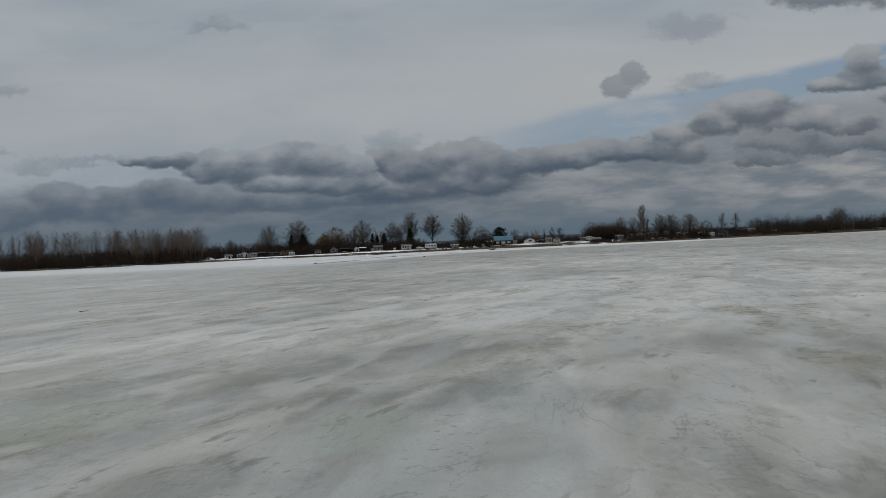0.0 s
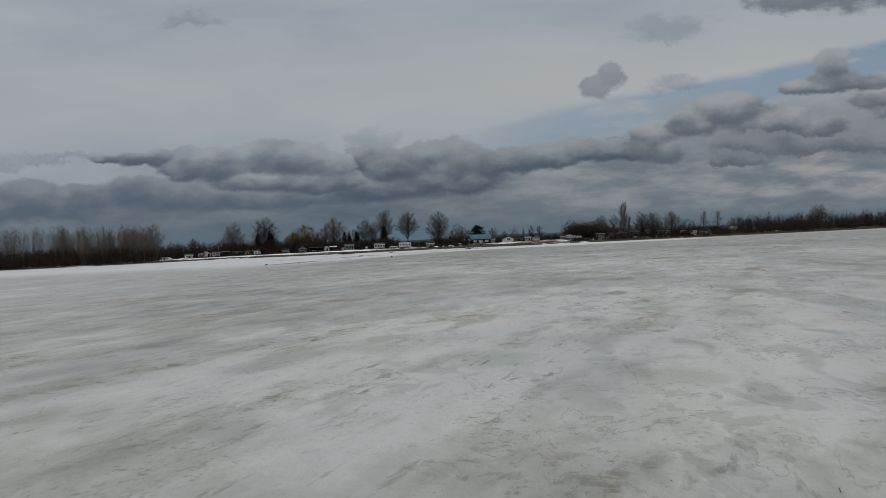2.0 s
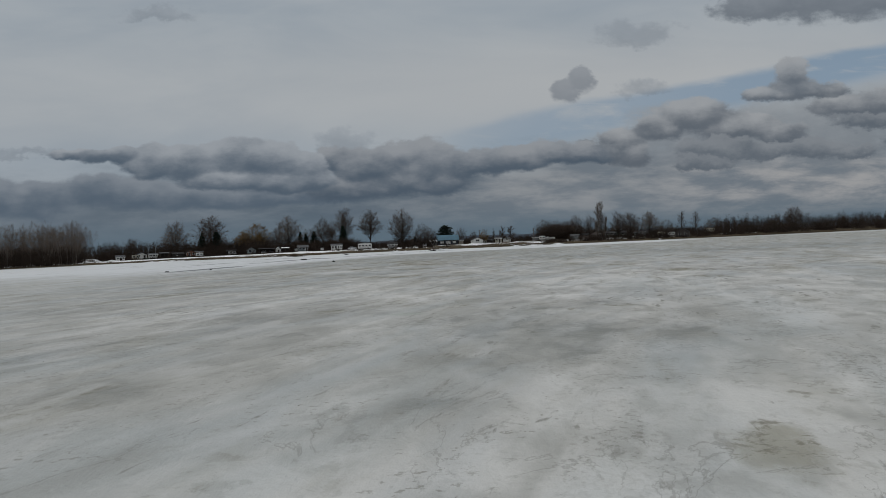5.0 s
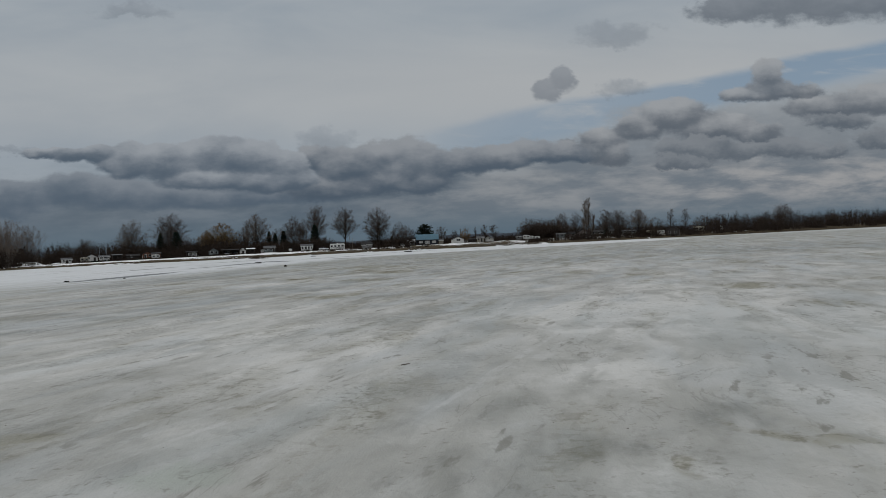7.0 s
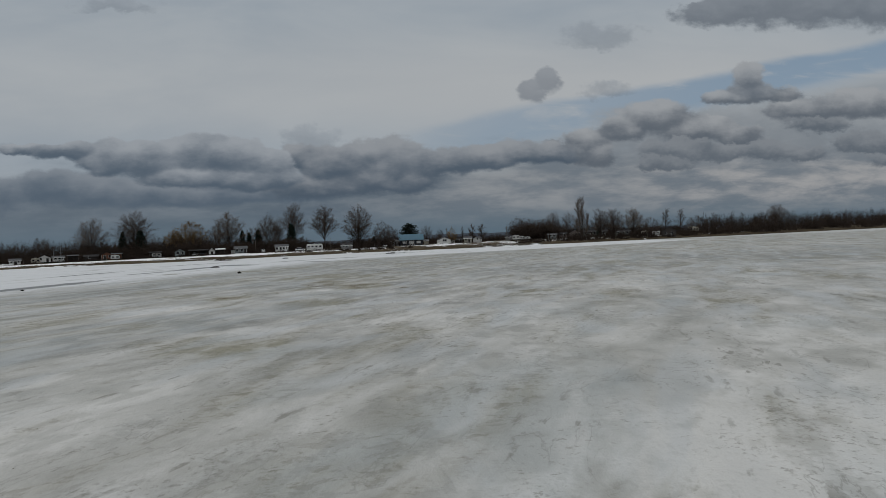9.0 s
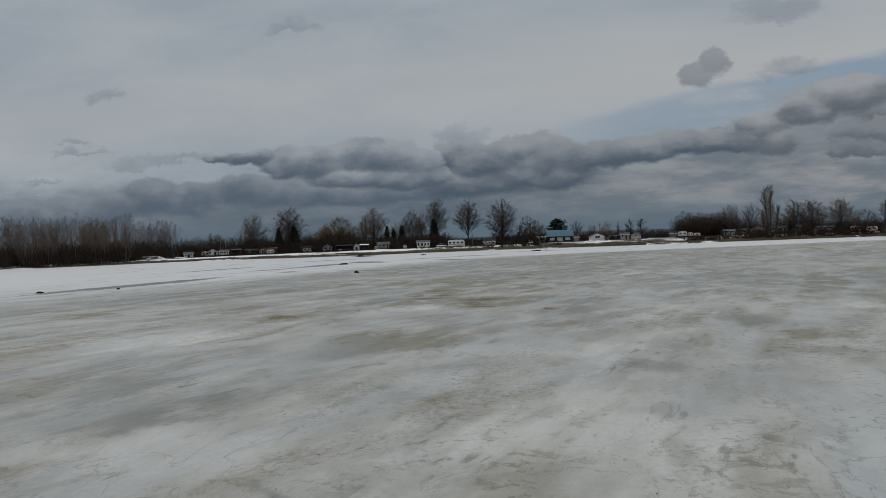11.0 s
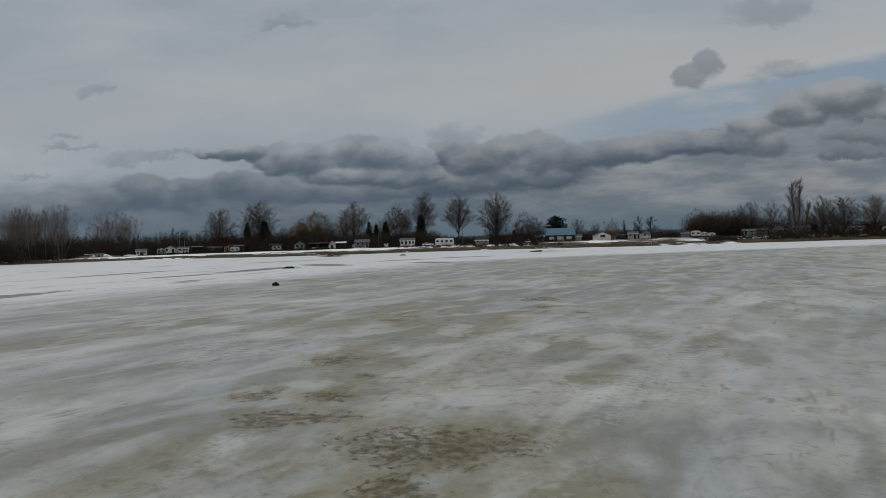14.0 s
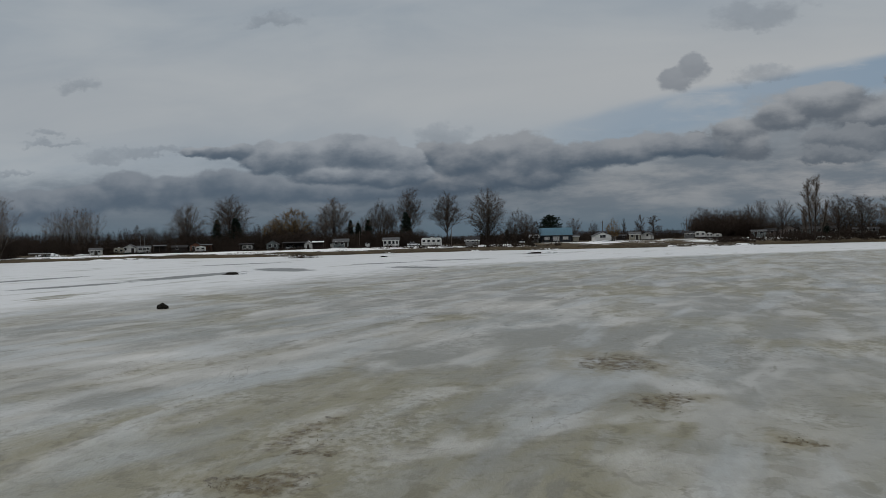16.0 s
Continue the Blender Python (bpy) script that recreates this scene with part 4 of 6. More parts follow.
def full_crown(rng, bole, zc, rz, rr, limbs, subs, twigs, spikes, r0, low=0.62, droop=0.0, stems=False, fine=1.0):
    """A tree whose limbs fill an egg-shaped crown of half height rz and half width rr about the height zc."""
    out = []
    bent = np.array([rng.normal() * 0.006, rng.normal() * 0.006, 0])
    if not stems:
        mid, top = bent + (0, 0, bole * 0.5), bent * 2 + (0, 0, bole)
        out += [(0, 0, 0, *mid, r0 * 1.3, r0 * 1.05, 0), (*mid, *top, r0 * 1.05, r0 * 0.9, 0)]
        lead = np.array([rng.normal() * 0.02, rng.normal() * 0.02, zc + rz * 0.55])
        out.append((*top, *(top + (lead - top) * 0.5), r0 * 0.8, r0 * 0.55, 0))
        out.append((*(top + (lead - top) * 0.5), *lead, r0 * 0.55, r0 * 0.2, 0))

    def env(az, pol, k):
        return np.array([k * rr * math.sin(pol) * math.cos(az), k * rr * math.sin(pol) * math.sin(az), zc + k * rz * math.cos(pol)])

    for i in range(limbs):
        az = 2.4 * i + rng.normal() * 0.25
        pol = math.acos(1 - 2 * low * max(i + 0.5 + rng.normal() * 0.3, 0.1) / limbs)
        tip = env(az, pol, rng.uniform(0.90, 1.0))
        if stems:
            start = np.array([math.cos(az), math.sin(az), 0]) * rng.uniform(0.01, 0.07)
        else:
            start = bent * 2 + np.array([0, 0, bole * rng.uniform(0.75, 1.0) + (zc - bole) * 0.55 * max(0, 1 - pol) * rng.random()])
        way = curve(start, tip, 0.05 + 0.04 * rng.random() + 0.05 * droop, 5)
        rads = [r0 * 0.36 * (1 - 0.90 * k / 5) for k in range(6)]
        out += [(*way[k], *way[k + 1], rads[k], rads[k + 1], 1) for k in range(5)]
        for j in range(subs):
            f = (0.10 + 0.86 * (j + rng.random()) / subs) * 4.999
            k = int(f)
            at = way[k] + (way[k + 1] - way[k]) * (f - k)
            goal = env(az + rng.normal() * 0.6, min(max(pol + rng.normal() * 0.32, 0.0), 2.3), rng.uniform(0.86, 1.03))
            run = goal - at
            far = np.linalg.norm(run)
            goal = at + run * min(1.0, rng.uniform(0.14, 0.28) / far)
            br = curve(at, goal, 0.03 - droop * 0.03, 2)
            w = max(rads[k] * 0.45, 0.0012)
            out += [(*br[0], *br[1], w, w * 0.7, 2), (*br[1], *br[2], w * 0.7, w * 0.3, 2)]
            side = unit(goal - at)
            for _ in range(twigs):
                g = rng.uniform(0.15, 1.0)
                a = at + (goal - at) * g
                d = unit(side * 0.7 + unit(a - np.array([0, 0, zc - 0.25])) * 0.5 + np.array([0, 0, 0.25 - droop]) + rng.normal(size=3) * 0.32)
                e = a + d * rng.uniform(0.06, 0.13)
                out.append((*a, *e, 0.00150 * fine, 0.0, 3))
                for _ in range(spikes):
                    s = a + (e - a) * rng.uniform(0.2, 1.0)
                    h = unit(d + np.array([0, 0, 0.15 - droop * 1.6]) + rng.normal(size=3) * 0.38)
                    out.append((*s, *(s + h * rng.uniform(0.05, 0.10)), 0.00130 * fine, 0.0, 4))
    return out


def ascending(rng, bole, reach, limbs, shoots, twigs, r0, stems=False, low=0.42, fine=1.0):
    """A tree of straight limbs that fan out upwards from a short bole, or from the ground, with narrow shoots and fine straight twigs."""
    out = []
    if not stems:
        mid = np.array([rng.normal() * 0.006, rng.normal() * 0.006, bole * 0.55])
        top = mid + np.array([rng.normal() * 0.006, rng.normal() * 0.006, bole * 0.45])
        lead = np.array([rng.normal() * 0.02, rng.normal() * 0.02, 0.80])
        out += [(0, 0, 0, *mid, r0 * 1.35, r0 * 1.05, 0), (*mid, *top, r0 * 1.05, r0 * 0.95, 0), (*top, *lead, r0 * 0.7, r0 * 0.12, 0)]
    for i in range(limbs):
        k = math.sqrt((i + 0.5 + rng.normal() * 0.25) / limbs) if i else 0.05
        az = 2.4 * i + rng.normal() * 0.2
        out_way = np.array([math.cos(az), math.sin(az), 0])
        tip = out_way * reach * k * rng.uniform(0.86, 1.05) + np.array([0, 0, 1 - low * k ** 2.2 - 0.07 * rng.random()])
        if stems:
            start = out_way * 0.10 * k * rng.uniform(0.4, 1.2)
        else:
            start = np.array([0, 0, bole * rng.uniform(0.8, 1.0) + (0.62 - bole) * (1 - k) * rng.random() * 0.9])
        way = curve(start, tip, 0.03 - 0.04 * k + 0.03 * rng.random(), 4)
        rads = [r0 * (0.34 if stems else 0.42) * (1 - 0.90 * m / 4) for m in range(5)]
        out += [(*way[m], *way[m + 1], rads[m], rads[m + 1], 1) for m in range(4)]
        for j in range(shoots):
            f = (0.22 + 0.76 * (j + rng.random()) / shoots) * 3.999
            m = int(f)
            at = way[m] + (way[m + 1] - way[m]) * (f - m)
            d = unit(lean(unit(way[m + 1] - way[m]), rng.uniform(18, 46), rng) + np.array([0, 0, 0.10]))
            end = at + d * rng.uniform(0.12, 0.26) * (1.15 - 0.20 * f)
            w = max(rads[m] * 0.30, 0.0010)
            out.append((*at, *end, w, w * 0.35, 2))
            for _ in range(twigs):
                a = at + (end - at) * rng.uniform(0.15, 1.0)
                e = a + unit(lean(d, rng.uniform(14, 48), rng) + np.array([0, 0, 0.08])) * rng.uniform(0.05, 0.11)
                out.append((*a, *e, 0.00115 * fine, 0.0, 3))
                b = a + (e - a) * rng.uniform(0.3, 0.8)
                out.append((*b, *(b + unit(lean(d, rng.uniform(15, 45), rng)) * rng.uniform(0.03, 0.06)), 0.00100 * fine, 0.0, 4))
    return out


def tree_segments(kind, seed):
    rng = np.random.default_rng(seed)
    out = []
    z = np.array([0, 0, 1.0])
    o = np.zeros(3)
    if kind == "vase":
        out = ascending(rng, rng.uniform(0.14, 0.24), rng.uniform(0.26, 0.31), 24, 12, 9, 0.012, low=0.50)
    elif kind == "round":
        out = ascending(rng, 0.20, 0.42, 24, 12, 8, 0.013, low=0.60)
    elif kind == "willow":
        out = full_crown(rng, 0.15, 0.58, 0.42, 0.44, 28, 7, 8, 4, 0.018, 0.74, 0.3, fine=1.6)
    elif kind == "twiggy":
        out = full_crown(rng, 0.0, 0.55, 0.45, 0.30, 30, 6, 6, 2, 0.009, 0.72, 0.0, True, 1.3)
    elif kind == "fan":
        out = ascending(rng, 0.0, 0.34, 30, 9, 6, 0.010, stems=True, low=0.34)
    elif kind == "narrow":
        plan = [(22, 25, 0.28, 0.03), (7, 30, 0.46, 0.07), (6, 36, 0.5, 0.06), (0, 0, 0, 0.04)]
        grow(out, rng, o, z, 1.0, 0.014, 0, plan)
        if rng.random() < 0.6:
            grow(out, rng, np.array([0.05, 0.02, 0]), unit(np.array([0.06, 0.03, 1])), 0.8, 0.011, 0, plan)
    elif kind == "poplar":
        plan = [(44, 19, 0.24, 0.03), (7, 24, 0.46, 0.09), (6, 30, 0.5, 0.06), (0, 0, 0, 0.04)]
        for at, h in ((-0.16, 0.98), (0.17, 1.0), (0.40, 0.62), (-0.38, 0.55)):
            grow(out, rng, np.array([at * 0.25, rng.normal() * 0.02, 0]), unit(np.array([at * 0.62, 0, 1])), h, 0.011 if h > 0.9 else 0.008, 0, plan)
    elif kind == "sapling":
        plan = [(15, 17, 0.26, 0.03), (6, 24, 0.50, 0.08), (3, 28, 0.6, 0.06), (0, 0, 0, 0.04)]
        grow(out, rng, o, lean(z, rng.uniform(0, 3), rng), 1.0, 0.0072, 0, plan)
    s = np.array(out)
    s[:, [2, 5]] /= s[:, 5].max()
    wide = np.percentile(np.hypot(s[:, 3], s[:, 4]), 98)
    k = 0.5 / wide
    s[:, [0, 1, 3, 4]] *= k
    s[:, 6:8] *= k * (0.5 if kind == "sapling" else 0.9)
    return s


def part(name, me, parent, label=""):
    ob = new(name, me)
    ob.parent = parent
    if label:
        ob["label"] = label
    return ob


TREES = {}


def tree_meshes(kind, seed, bark, twig, thin=1):
    key = (kind, seed, bark.name, twig.name)
    if key not in TREES:
        s = tree_segments(kind, seed)
        stout = s[:, 8] <= (1 if kind in ("vase", "round", "willow", "twiggy", "fan") else 0)
        s[~stout, 6:8] *= thin
        v, f = tubes(s[stout], 5)
        trunk = mesh_np("trunk", v, f, bark)
        v, f = tubes(s[~stout], 3)
        TREES[key] = trunk, mesh_np("crown", v, f, twig)
    return TREES[key]


def tree(kind, x, y, top, width, seed, label, bark=None, twig=None, group="", name="bare_tree"):
    """A leafless tree whose top reaches the height top, its crown so wide."""
    trunk, crown = tree_meshes(kind, seed, bark or BARK, twig or TWIG)
    z = float(land_z(x, y)) - 0.12
    ob = new(name)
    ob.matrix_world = pose(x, y, z, 0, 0, (seed * 77 + x * 31) % 360) @ Matrix.Diagonal((width, width, top - z, 1))
    tagged(ob, label, "tree", group)
    part("trunk", trunk, ob)
    part("crown", crown, ob)
    return ob


def conifer_meshes(kind, seed):
    key = (kind, seed)
    if key in TREES:
        return TREES[key]
    rng = np.random.default_rng(seed)
    trunk = [(0, 0, 0, 0, 0, 0.5, 0.035, 0.022), (0, 0, 0.5, 0, 0, 0.98, 0.022, 0.004)]
    twigs = []
    rows = 26 if kind == "spruce" else 17
    for i in range(rows):
        f = i / rows
        h = 0.05 + 0.93 * f if kind == "spruce" else 0.20 + 0.75 * f
        reach = 0.56 * (1 - f) ** 0.75 + 0.02 if kind == "spruce" else 0.5 * math.sin(math.pi * (0.16 + 0.80 * f)) ** 0.7
        for k in range(13 if kind == "spruce" else 15):
            w = rng.random() * 6.28
            r = reach * rng.uniform(0.65, 1.08)
            drop = -0.10 * r if kind == "spruce" else rng.uniform(0.0, 0.10)
            tip = np.array([math.cos(w) * r, math.sin(w) * r, h + drop])
            root = np.array([0, 0, h + 0.01])
            twigs.append((*root, *tip, 0.006, 0.003))
            for j in range(5):
                g = rng.uniform(0.25, 1.0)
                at = root + (tip - root) * g
                off = rng.normal(size=3) * np.array([0.045, 0.045, 0.013 if kind == "spruce" else 0.022])
                twigs.append((*(at - off * 0.3), *(at + off), 0.020, 0.004))
    v, f = tubes(np.array(trunk), 6)
    a = mesh_np("trunk", v, f, BARK)
    v, f = tubes(np.array(twigs), 3)
    TREES[key] = a, mesh_np("crown", v, f, NEEDLE)
    return TREES[key]


def conifer(kind, x, y, top, width, seed, label):
    trunk, crown = conifer_meshes(kind, seed)
    z = float(land_z(x, y)) - 0.1
    ob = new("spruce_tree" if kind == "spruce" else "pine_tree")
    ob.matrix_world = pose(x, y, z, 0, 0, seed * 50) @ Matrix.Diagonal((width, width, top - z, 1))
    tagged(ob, label, "tree")
    part("trunk", trunk, ob)
    part("crown", crown, ob)


VASE = "tall bare cottonwood with upswept limbs and fine twigs"
tree("vase", -121.1, 356, 22.7, 17.1, 1, "bare fan-shaped tree above the scrub behind the cabins", twig=TWIG_PALE)
tree("vase", -101.1, 354, 24.5, 19.8, 2, "tall bare spreading tree beside two dark spruces")
tree("narrow", -149.4, 365, 13.2, 4.5, 3, "slim bare tree rising from the scrub")
tree("willow", -86.6, 365, 15.3, 12.5, 4, "small bare golden-twigged willow behind the cabins", twig=TWIG_GOLD, name="willow_tree")
tree("willow", -80.6, 370, 20.3, 19.5, 5, "large bare golden-twigged willow with a round crown", twig=TWIG_GOLD, name="willow_tree")
tree("vase", -62.1, 371, 23.9, 20.4, 6, "broad bare multi-stemmed cottonwood behind the sheds", twig=TWIG_PALE)
tree("vase", -41.2, 370, 22.8, 13.8, 7, VASE)
tree("vase", -35.5, 366, 20.6, 9.4, 8, VASE)
tree("vase", -29.6, 376, 27.9, 14.3, 9, "very tall bare cottonwood above a dark spruce")
tree("vase", -15.8, 402, 28.2, 18.2, 10, "lone tall bare tree with an egg-shaped crown", twig=TWIG)
tree("vase", 5.7, 345, 24.2, 16.5, 11, "tall dense bare cottonwood with several stems near the bank")
tree("twiggy", 5.7, 343, 12.5, 12.0, 12, "dense shrubby growth round the foot of a cottonwood", twig=TWIG_RED, name="shrub_tree")
tree("twiggy", 17.4, 349, 15.4, 9.6, 13, "dense bare many-stemmed tree beside the driveway")
tree("twiggy", 23.9, 356, 11.3, 5.5, 14, "small dense bare tree beside the blue-roofed house", twig=TWIG_RED)
tree("round", 43.2, 394, 13.0, 10.0, 15, "low bare round tree behind the cream shed")
tree("round", 49.0, 375, 10.9, 6.0, 16, "low bare round tree behind the white cottage")
tree("twiggy", 52.1, 349, 11.1, 6.2, 17, "bare tree with rust-coloured lower twigs beside the cottage", twig=TWIG_GOLD)
tree("narrow", 61.4, 375, 11.2, 2.6, 18, "thin bare young tree")
tree("narrow", 63.6, 356, 11.8, 4.6, 19, "slim bare tree beside the cream cottage")
tree("narrow", 69.2, 358, 11.5, 6.2, 20, "slim twin-stemmed bare tree beside the white shed")
tree("round", 109.7, 362, 17.5, 9.5, 21, "bare round-crowned tree above the trailers")
tree("round", 116.1, 359, 17.5, 13.0, 22, "bare maple with a full rounded crown")
tree("poplar", 114.2, 335, 22.9, 13.0, 23, "very tall twin-spired bare poplar on the bank", twig=TWIG_PALE)
tree("vase", 129.5, 348, 18.0, 12.1, 24, "bare spreading tree in front of the mobile homes")
tree("vase", 135.3, 345, 17.1, 13.2, 25, "bare spreading tree in front of the mobile homes")
tree("vase", 148.1, 349, 17.4, 14.9, 26, "bare spreading tree in front of the mobile homes", twig=TWIG_PALE)
tree("twiggy", 160.8, 355, 12.5, 11.5, 27, "dense bare many-stemmed tree on the bank")
tree("narrow", 180.1, 375, 17.2, 8.0, 28, "slim bare tree with few branches on the bank")
tree("narrow", 191.3, 378, 16.8, 7.8, 29, "slim bare tree with few branches on the bank")
tree("twiggy", 227.0, 419, 14.2, 17.0, 30, "low wide bare tree behind the camper")
tree("round", 242.3, 431, 13.0, 7.5, 31, "small bare tree near the far bank")
tree("narrow", 253.7, 438, 13.9, 6.2, 32, "thin bare tree near the far bank")
tree("vase", 307.9, 448, 21.6, 16.5, 33, "bare tree rising above the shoreline scrub")
tree("twiggy", 94.7, 382, 15.9, 12.0, 34, "dense dark bare tree behind the trailers")
tree("twiggy", 104.5, 388, 15.5, 13.0, 35, "dense dark bare tree behind the trailers")
tree("twiggy", 108.4, 380, 14.9, 11.5, 36, "dense dark bare tree behind the trailers")
tree("round", 111.9, 378, 16.9, 9.0, 37, "bare tree behind the trailers")
tree("twiggy", 99.5, 372, 12.5, 12.0, 38, "dense dark shrubby tree behind the trailers", twig=TWIG_RED)
tree("twiggy", 97.0, 388, 13.0, 10.0, 39, "dense dark shrubby tree behind the trailers", twig=TWIG_RED)
tree("narrow", -69.4, 381, 18.4, 6.0, 40, "slim bare tree behind the sheds")
tree("round", -104.9, 388, 13.3, 9.5, 41, "bare tree in the scrub behind the cabins")
tree("round", -83.6, 394, 13.9, 9.5, 42, "bare tree in the scrub behind the cabins")
tree("round", -56.7, 398, 16.1, 9.5, 43, "bare tree behind the sheds")
tree("round", -30.1, 412, 10.0, 9.0, 44, "low bare tree behind the cream house")
tree("round", -72.0, 384, 17.3, 12.5, 15, "bare round-crowned tree behind the sheds")
tree("round", -92.5, 386, 15.8, 12.0, 16, "bare round-crowned tree in the scrub behind the cabins")
tree("round", -50.5, 388, 16.3, 11.5, 21, "bare round-crowned tree behind the sheds")
tree("twiggy", 20.6, 352, 13.4, 8.0, 13, "dense bare many-stemmed tree beside the driveway")
tree("twiggy", 13.4, 354, 11.5, 7.5, 17, "dense bare many-stemmed tree beside the driveway")
tree("round", -112.5, 380, 13.1, 9.5, 15, "low bare round tree in the scrub behind the cabins")
tree("round", -138.0, 384, 13.7, 11.0, 16, "low bare round tree in the scrub behind the cabins")
tree("round", -160.0, 388, 13.7, 12.0, 21, "low bare round tree in the scrub behind the cabins")
for k, (fx, fy) in enumerate(((-146, 253), (-163, 262), (-181, 256), (-203, 262), (-158, 292), (-186, 300), (-218, 282), (-244, 268), (-134, 268), (-141, 276), (-150, 268), (-130, 277))):
    tree("fan", fx, fy, (17.5, 19.5, 18.5, 20.0)[k % 4], (12.0, 14.0, 13.0)[k % 3], 50 + k % 3, "clump of slender bare stems at the edge of the wood", PALE_BARK, TWIG_WOOD, "poplar clump")
SPRUCE = "dark green pointed spruce"
conifer("spruce", -103.8, 349, 14.2, 6.8, 1, SPRUCE)
conifer("spruce", -96.9, 351, 14.6, 9.5, 2, SPRUCE)
conifer("spruce", -55.8, 375, 13.6, 6.0, 1, SPRUCE)
conifer("spruce", -53.2, 378, 12.4, 5.5, 2, SPRUCE)
conifer("spruce", -47.7, 375, 13.6, 7.4, 3, SPRUCE)
conifer("spruce", -29.1, 365, 16.0, 8.4, 2, "dark spruce at the foot of a tall cottonwood")
conifer("spruce", 12.8, 356, 7.5, 4.0, 3, "small dark spruce beside the driveway")
conifer("spruce", 139.9, 375, 9.2, 4.2, 1, "small dark spruce behind the mobile homes")
conifer("pine", 34.8, 419, 15.2, 13.5, 4, "broad dark pine behind the blue-roofed house")
for k in range(3):
    tree("fan", -196.5 + 7.2 * k, 374 + 2 * k % 3, (22.6, 24.0, 23.4)[k], 15.0, 50 + k, "tight clump of tall slender bare stems above the scrub", PALE_BARK, TWIG_WOOD, "poplar clump")


def woods():
    """Slender poplars of the wood on the western shore, and a few on the eastern point."""
    rng = np.random.default_rng(5)
    n = 0
    while n < 255:
        x = -119 - 330 * rng.random() ** 1.35
        back = rng.uniform(5, 50)
        y = float(shore(x)) + back
        if x > -121 - max(0, y - 266) * 0.72:
            continue
        h = rng.uniform(13.5, 18.0) + 0.04 * back
        tree("sapling", x, y, h, rng.uniform(4.0, 6.0), 60 + n % 6, "slender bare grey poplar in a dense shoreline wood", PALE_BARK if n % 3 else BARK,
             TWIG_WOOD, "western wood", "poplar")
        n += 1
    rows = []
    for k in range(190):
        x = -119 - 330 * rng.random() ** 1.2
        y = float(shore(x)) + rng.uniform(14, 60)
        if x > -121 - max(0, y - 266) * 0.72:
            continue
        s = tree_segments("sapling", 60 + k % 6)
        w, h = rng.uniform(4.0, 6.0), rng.uniform(14.5, 18.5)
        s = s[(s[:, 8] < 2) | (rng.random(len(s)) < 0.6)]
        s[:, [0, 3]] = s[:, [0, 3]] * w + x
        s[:, [1, 4]] = s[:, [1, 4]] * w + y
        s[:, [2, 5]] *= h
        s[:, [6, 7]] *= w
        rows.append(s)
    v, f = tubes(np.concatenate(rows), 3)
    tagged(new("deep_wood", mesh_np("deep_wood", v, f, TWIG_WOOD)), "dense stand of slender bare poplars behind the shore", "woods", kind="stuff")
    n = 0
    while n < 70:
        x = rng.uniform(215, 560)
        y = float(shore(x)) + rng.uniform(6, 40)
        tree("sapling", x, y, rng.uniform(11, 15.5), rng.uniform(6, 9), 60 + n % 6,
             "dark bare scrub tree on the eastern point", group="eastern wood", twig=TWIG if n % 2 else TWIG_RED)
        n += 1


woods()


def bush_template(seed, stems):
    """A dome of thin stems with short twigs towards their ends."""
    rng = np.random.default_rng(seed)
    out = []
    for _ in range(stems):
        w = rng.random() * 6.28
        foot = np.array([math.cos(w), math.sin(w), 0]) * 0.5 * math.sqrt(rng.random())
        d = unit(np.array([math.cos(w) * 0.34, math.sin(w) * 0.34, 1]) + rng.normal(size=3) * 0.20)
        h = rng.uniform(0.55, 0.92) * (1 - 1.6 * (foot[0] ** 2 + foot[1] ** 2))
        tip = foot + d * h
        out.append((*foot, *tip, 0.012, 0.0))
        for _ in range(10):
            a = foot + (tip - foot) * (1 - 0.85 * rng.random() ** 1.4)
            b = a + unit(d * 0.45 + rng.normal(size=3) * 0.7) * rng.uniform(0.08, 0.24)
            out.append((*a, *b, 0.0092, 0.0))
    return np.array(out)


def thicket(name, label, spots, mat, stems=20, stout=4.2):
    """One tangle of shrubs: spots are rows of x, y, height, width."""
    temps = [bush_template(s, stems) for s in range(4)]
    rng = np.random.default_rng(len(spots))
    rows = []
    for k, (x, y, h, w) in enumerate(spots):
        s = temps[k % 4].copy()
        c, n = math.cos(k * 2.4), math.sin(k * 2.4)
        for i in (0, 3):
            X, Y = s[:, i].copy(), s[:, i + 1].copy()
            s[:, i], s[:, i + 1] = (c * X - n * Y) * w + x, (n * X + c * Y) * w + y
            s[:, i + 2] = s[:, i + 2] * h + float(land_z(x, y)) - 0.1
        s[:, 6:8] *= stout * rng.uniform(0.8, 1.2)
        rows.append(s)
    v, f = tubes(np.concatenate(rows), 3)
    return tagged(new(name, mesh_np(name, v, f, mat)), label, "shrubs", kind="stuff")


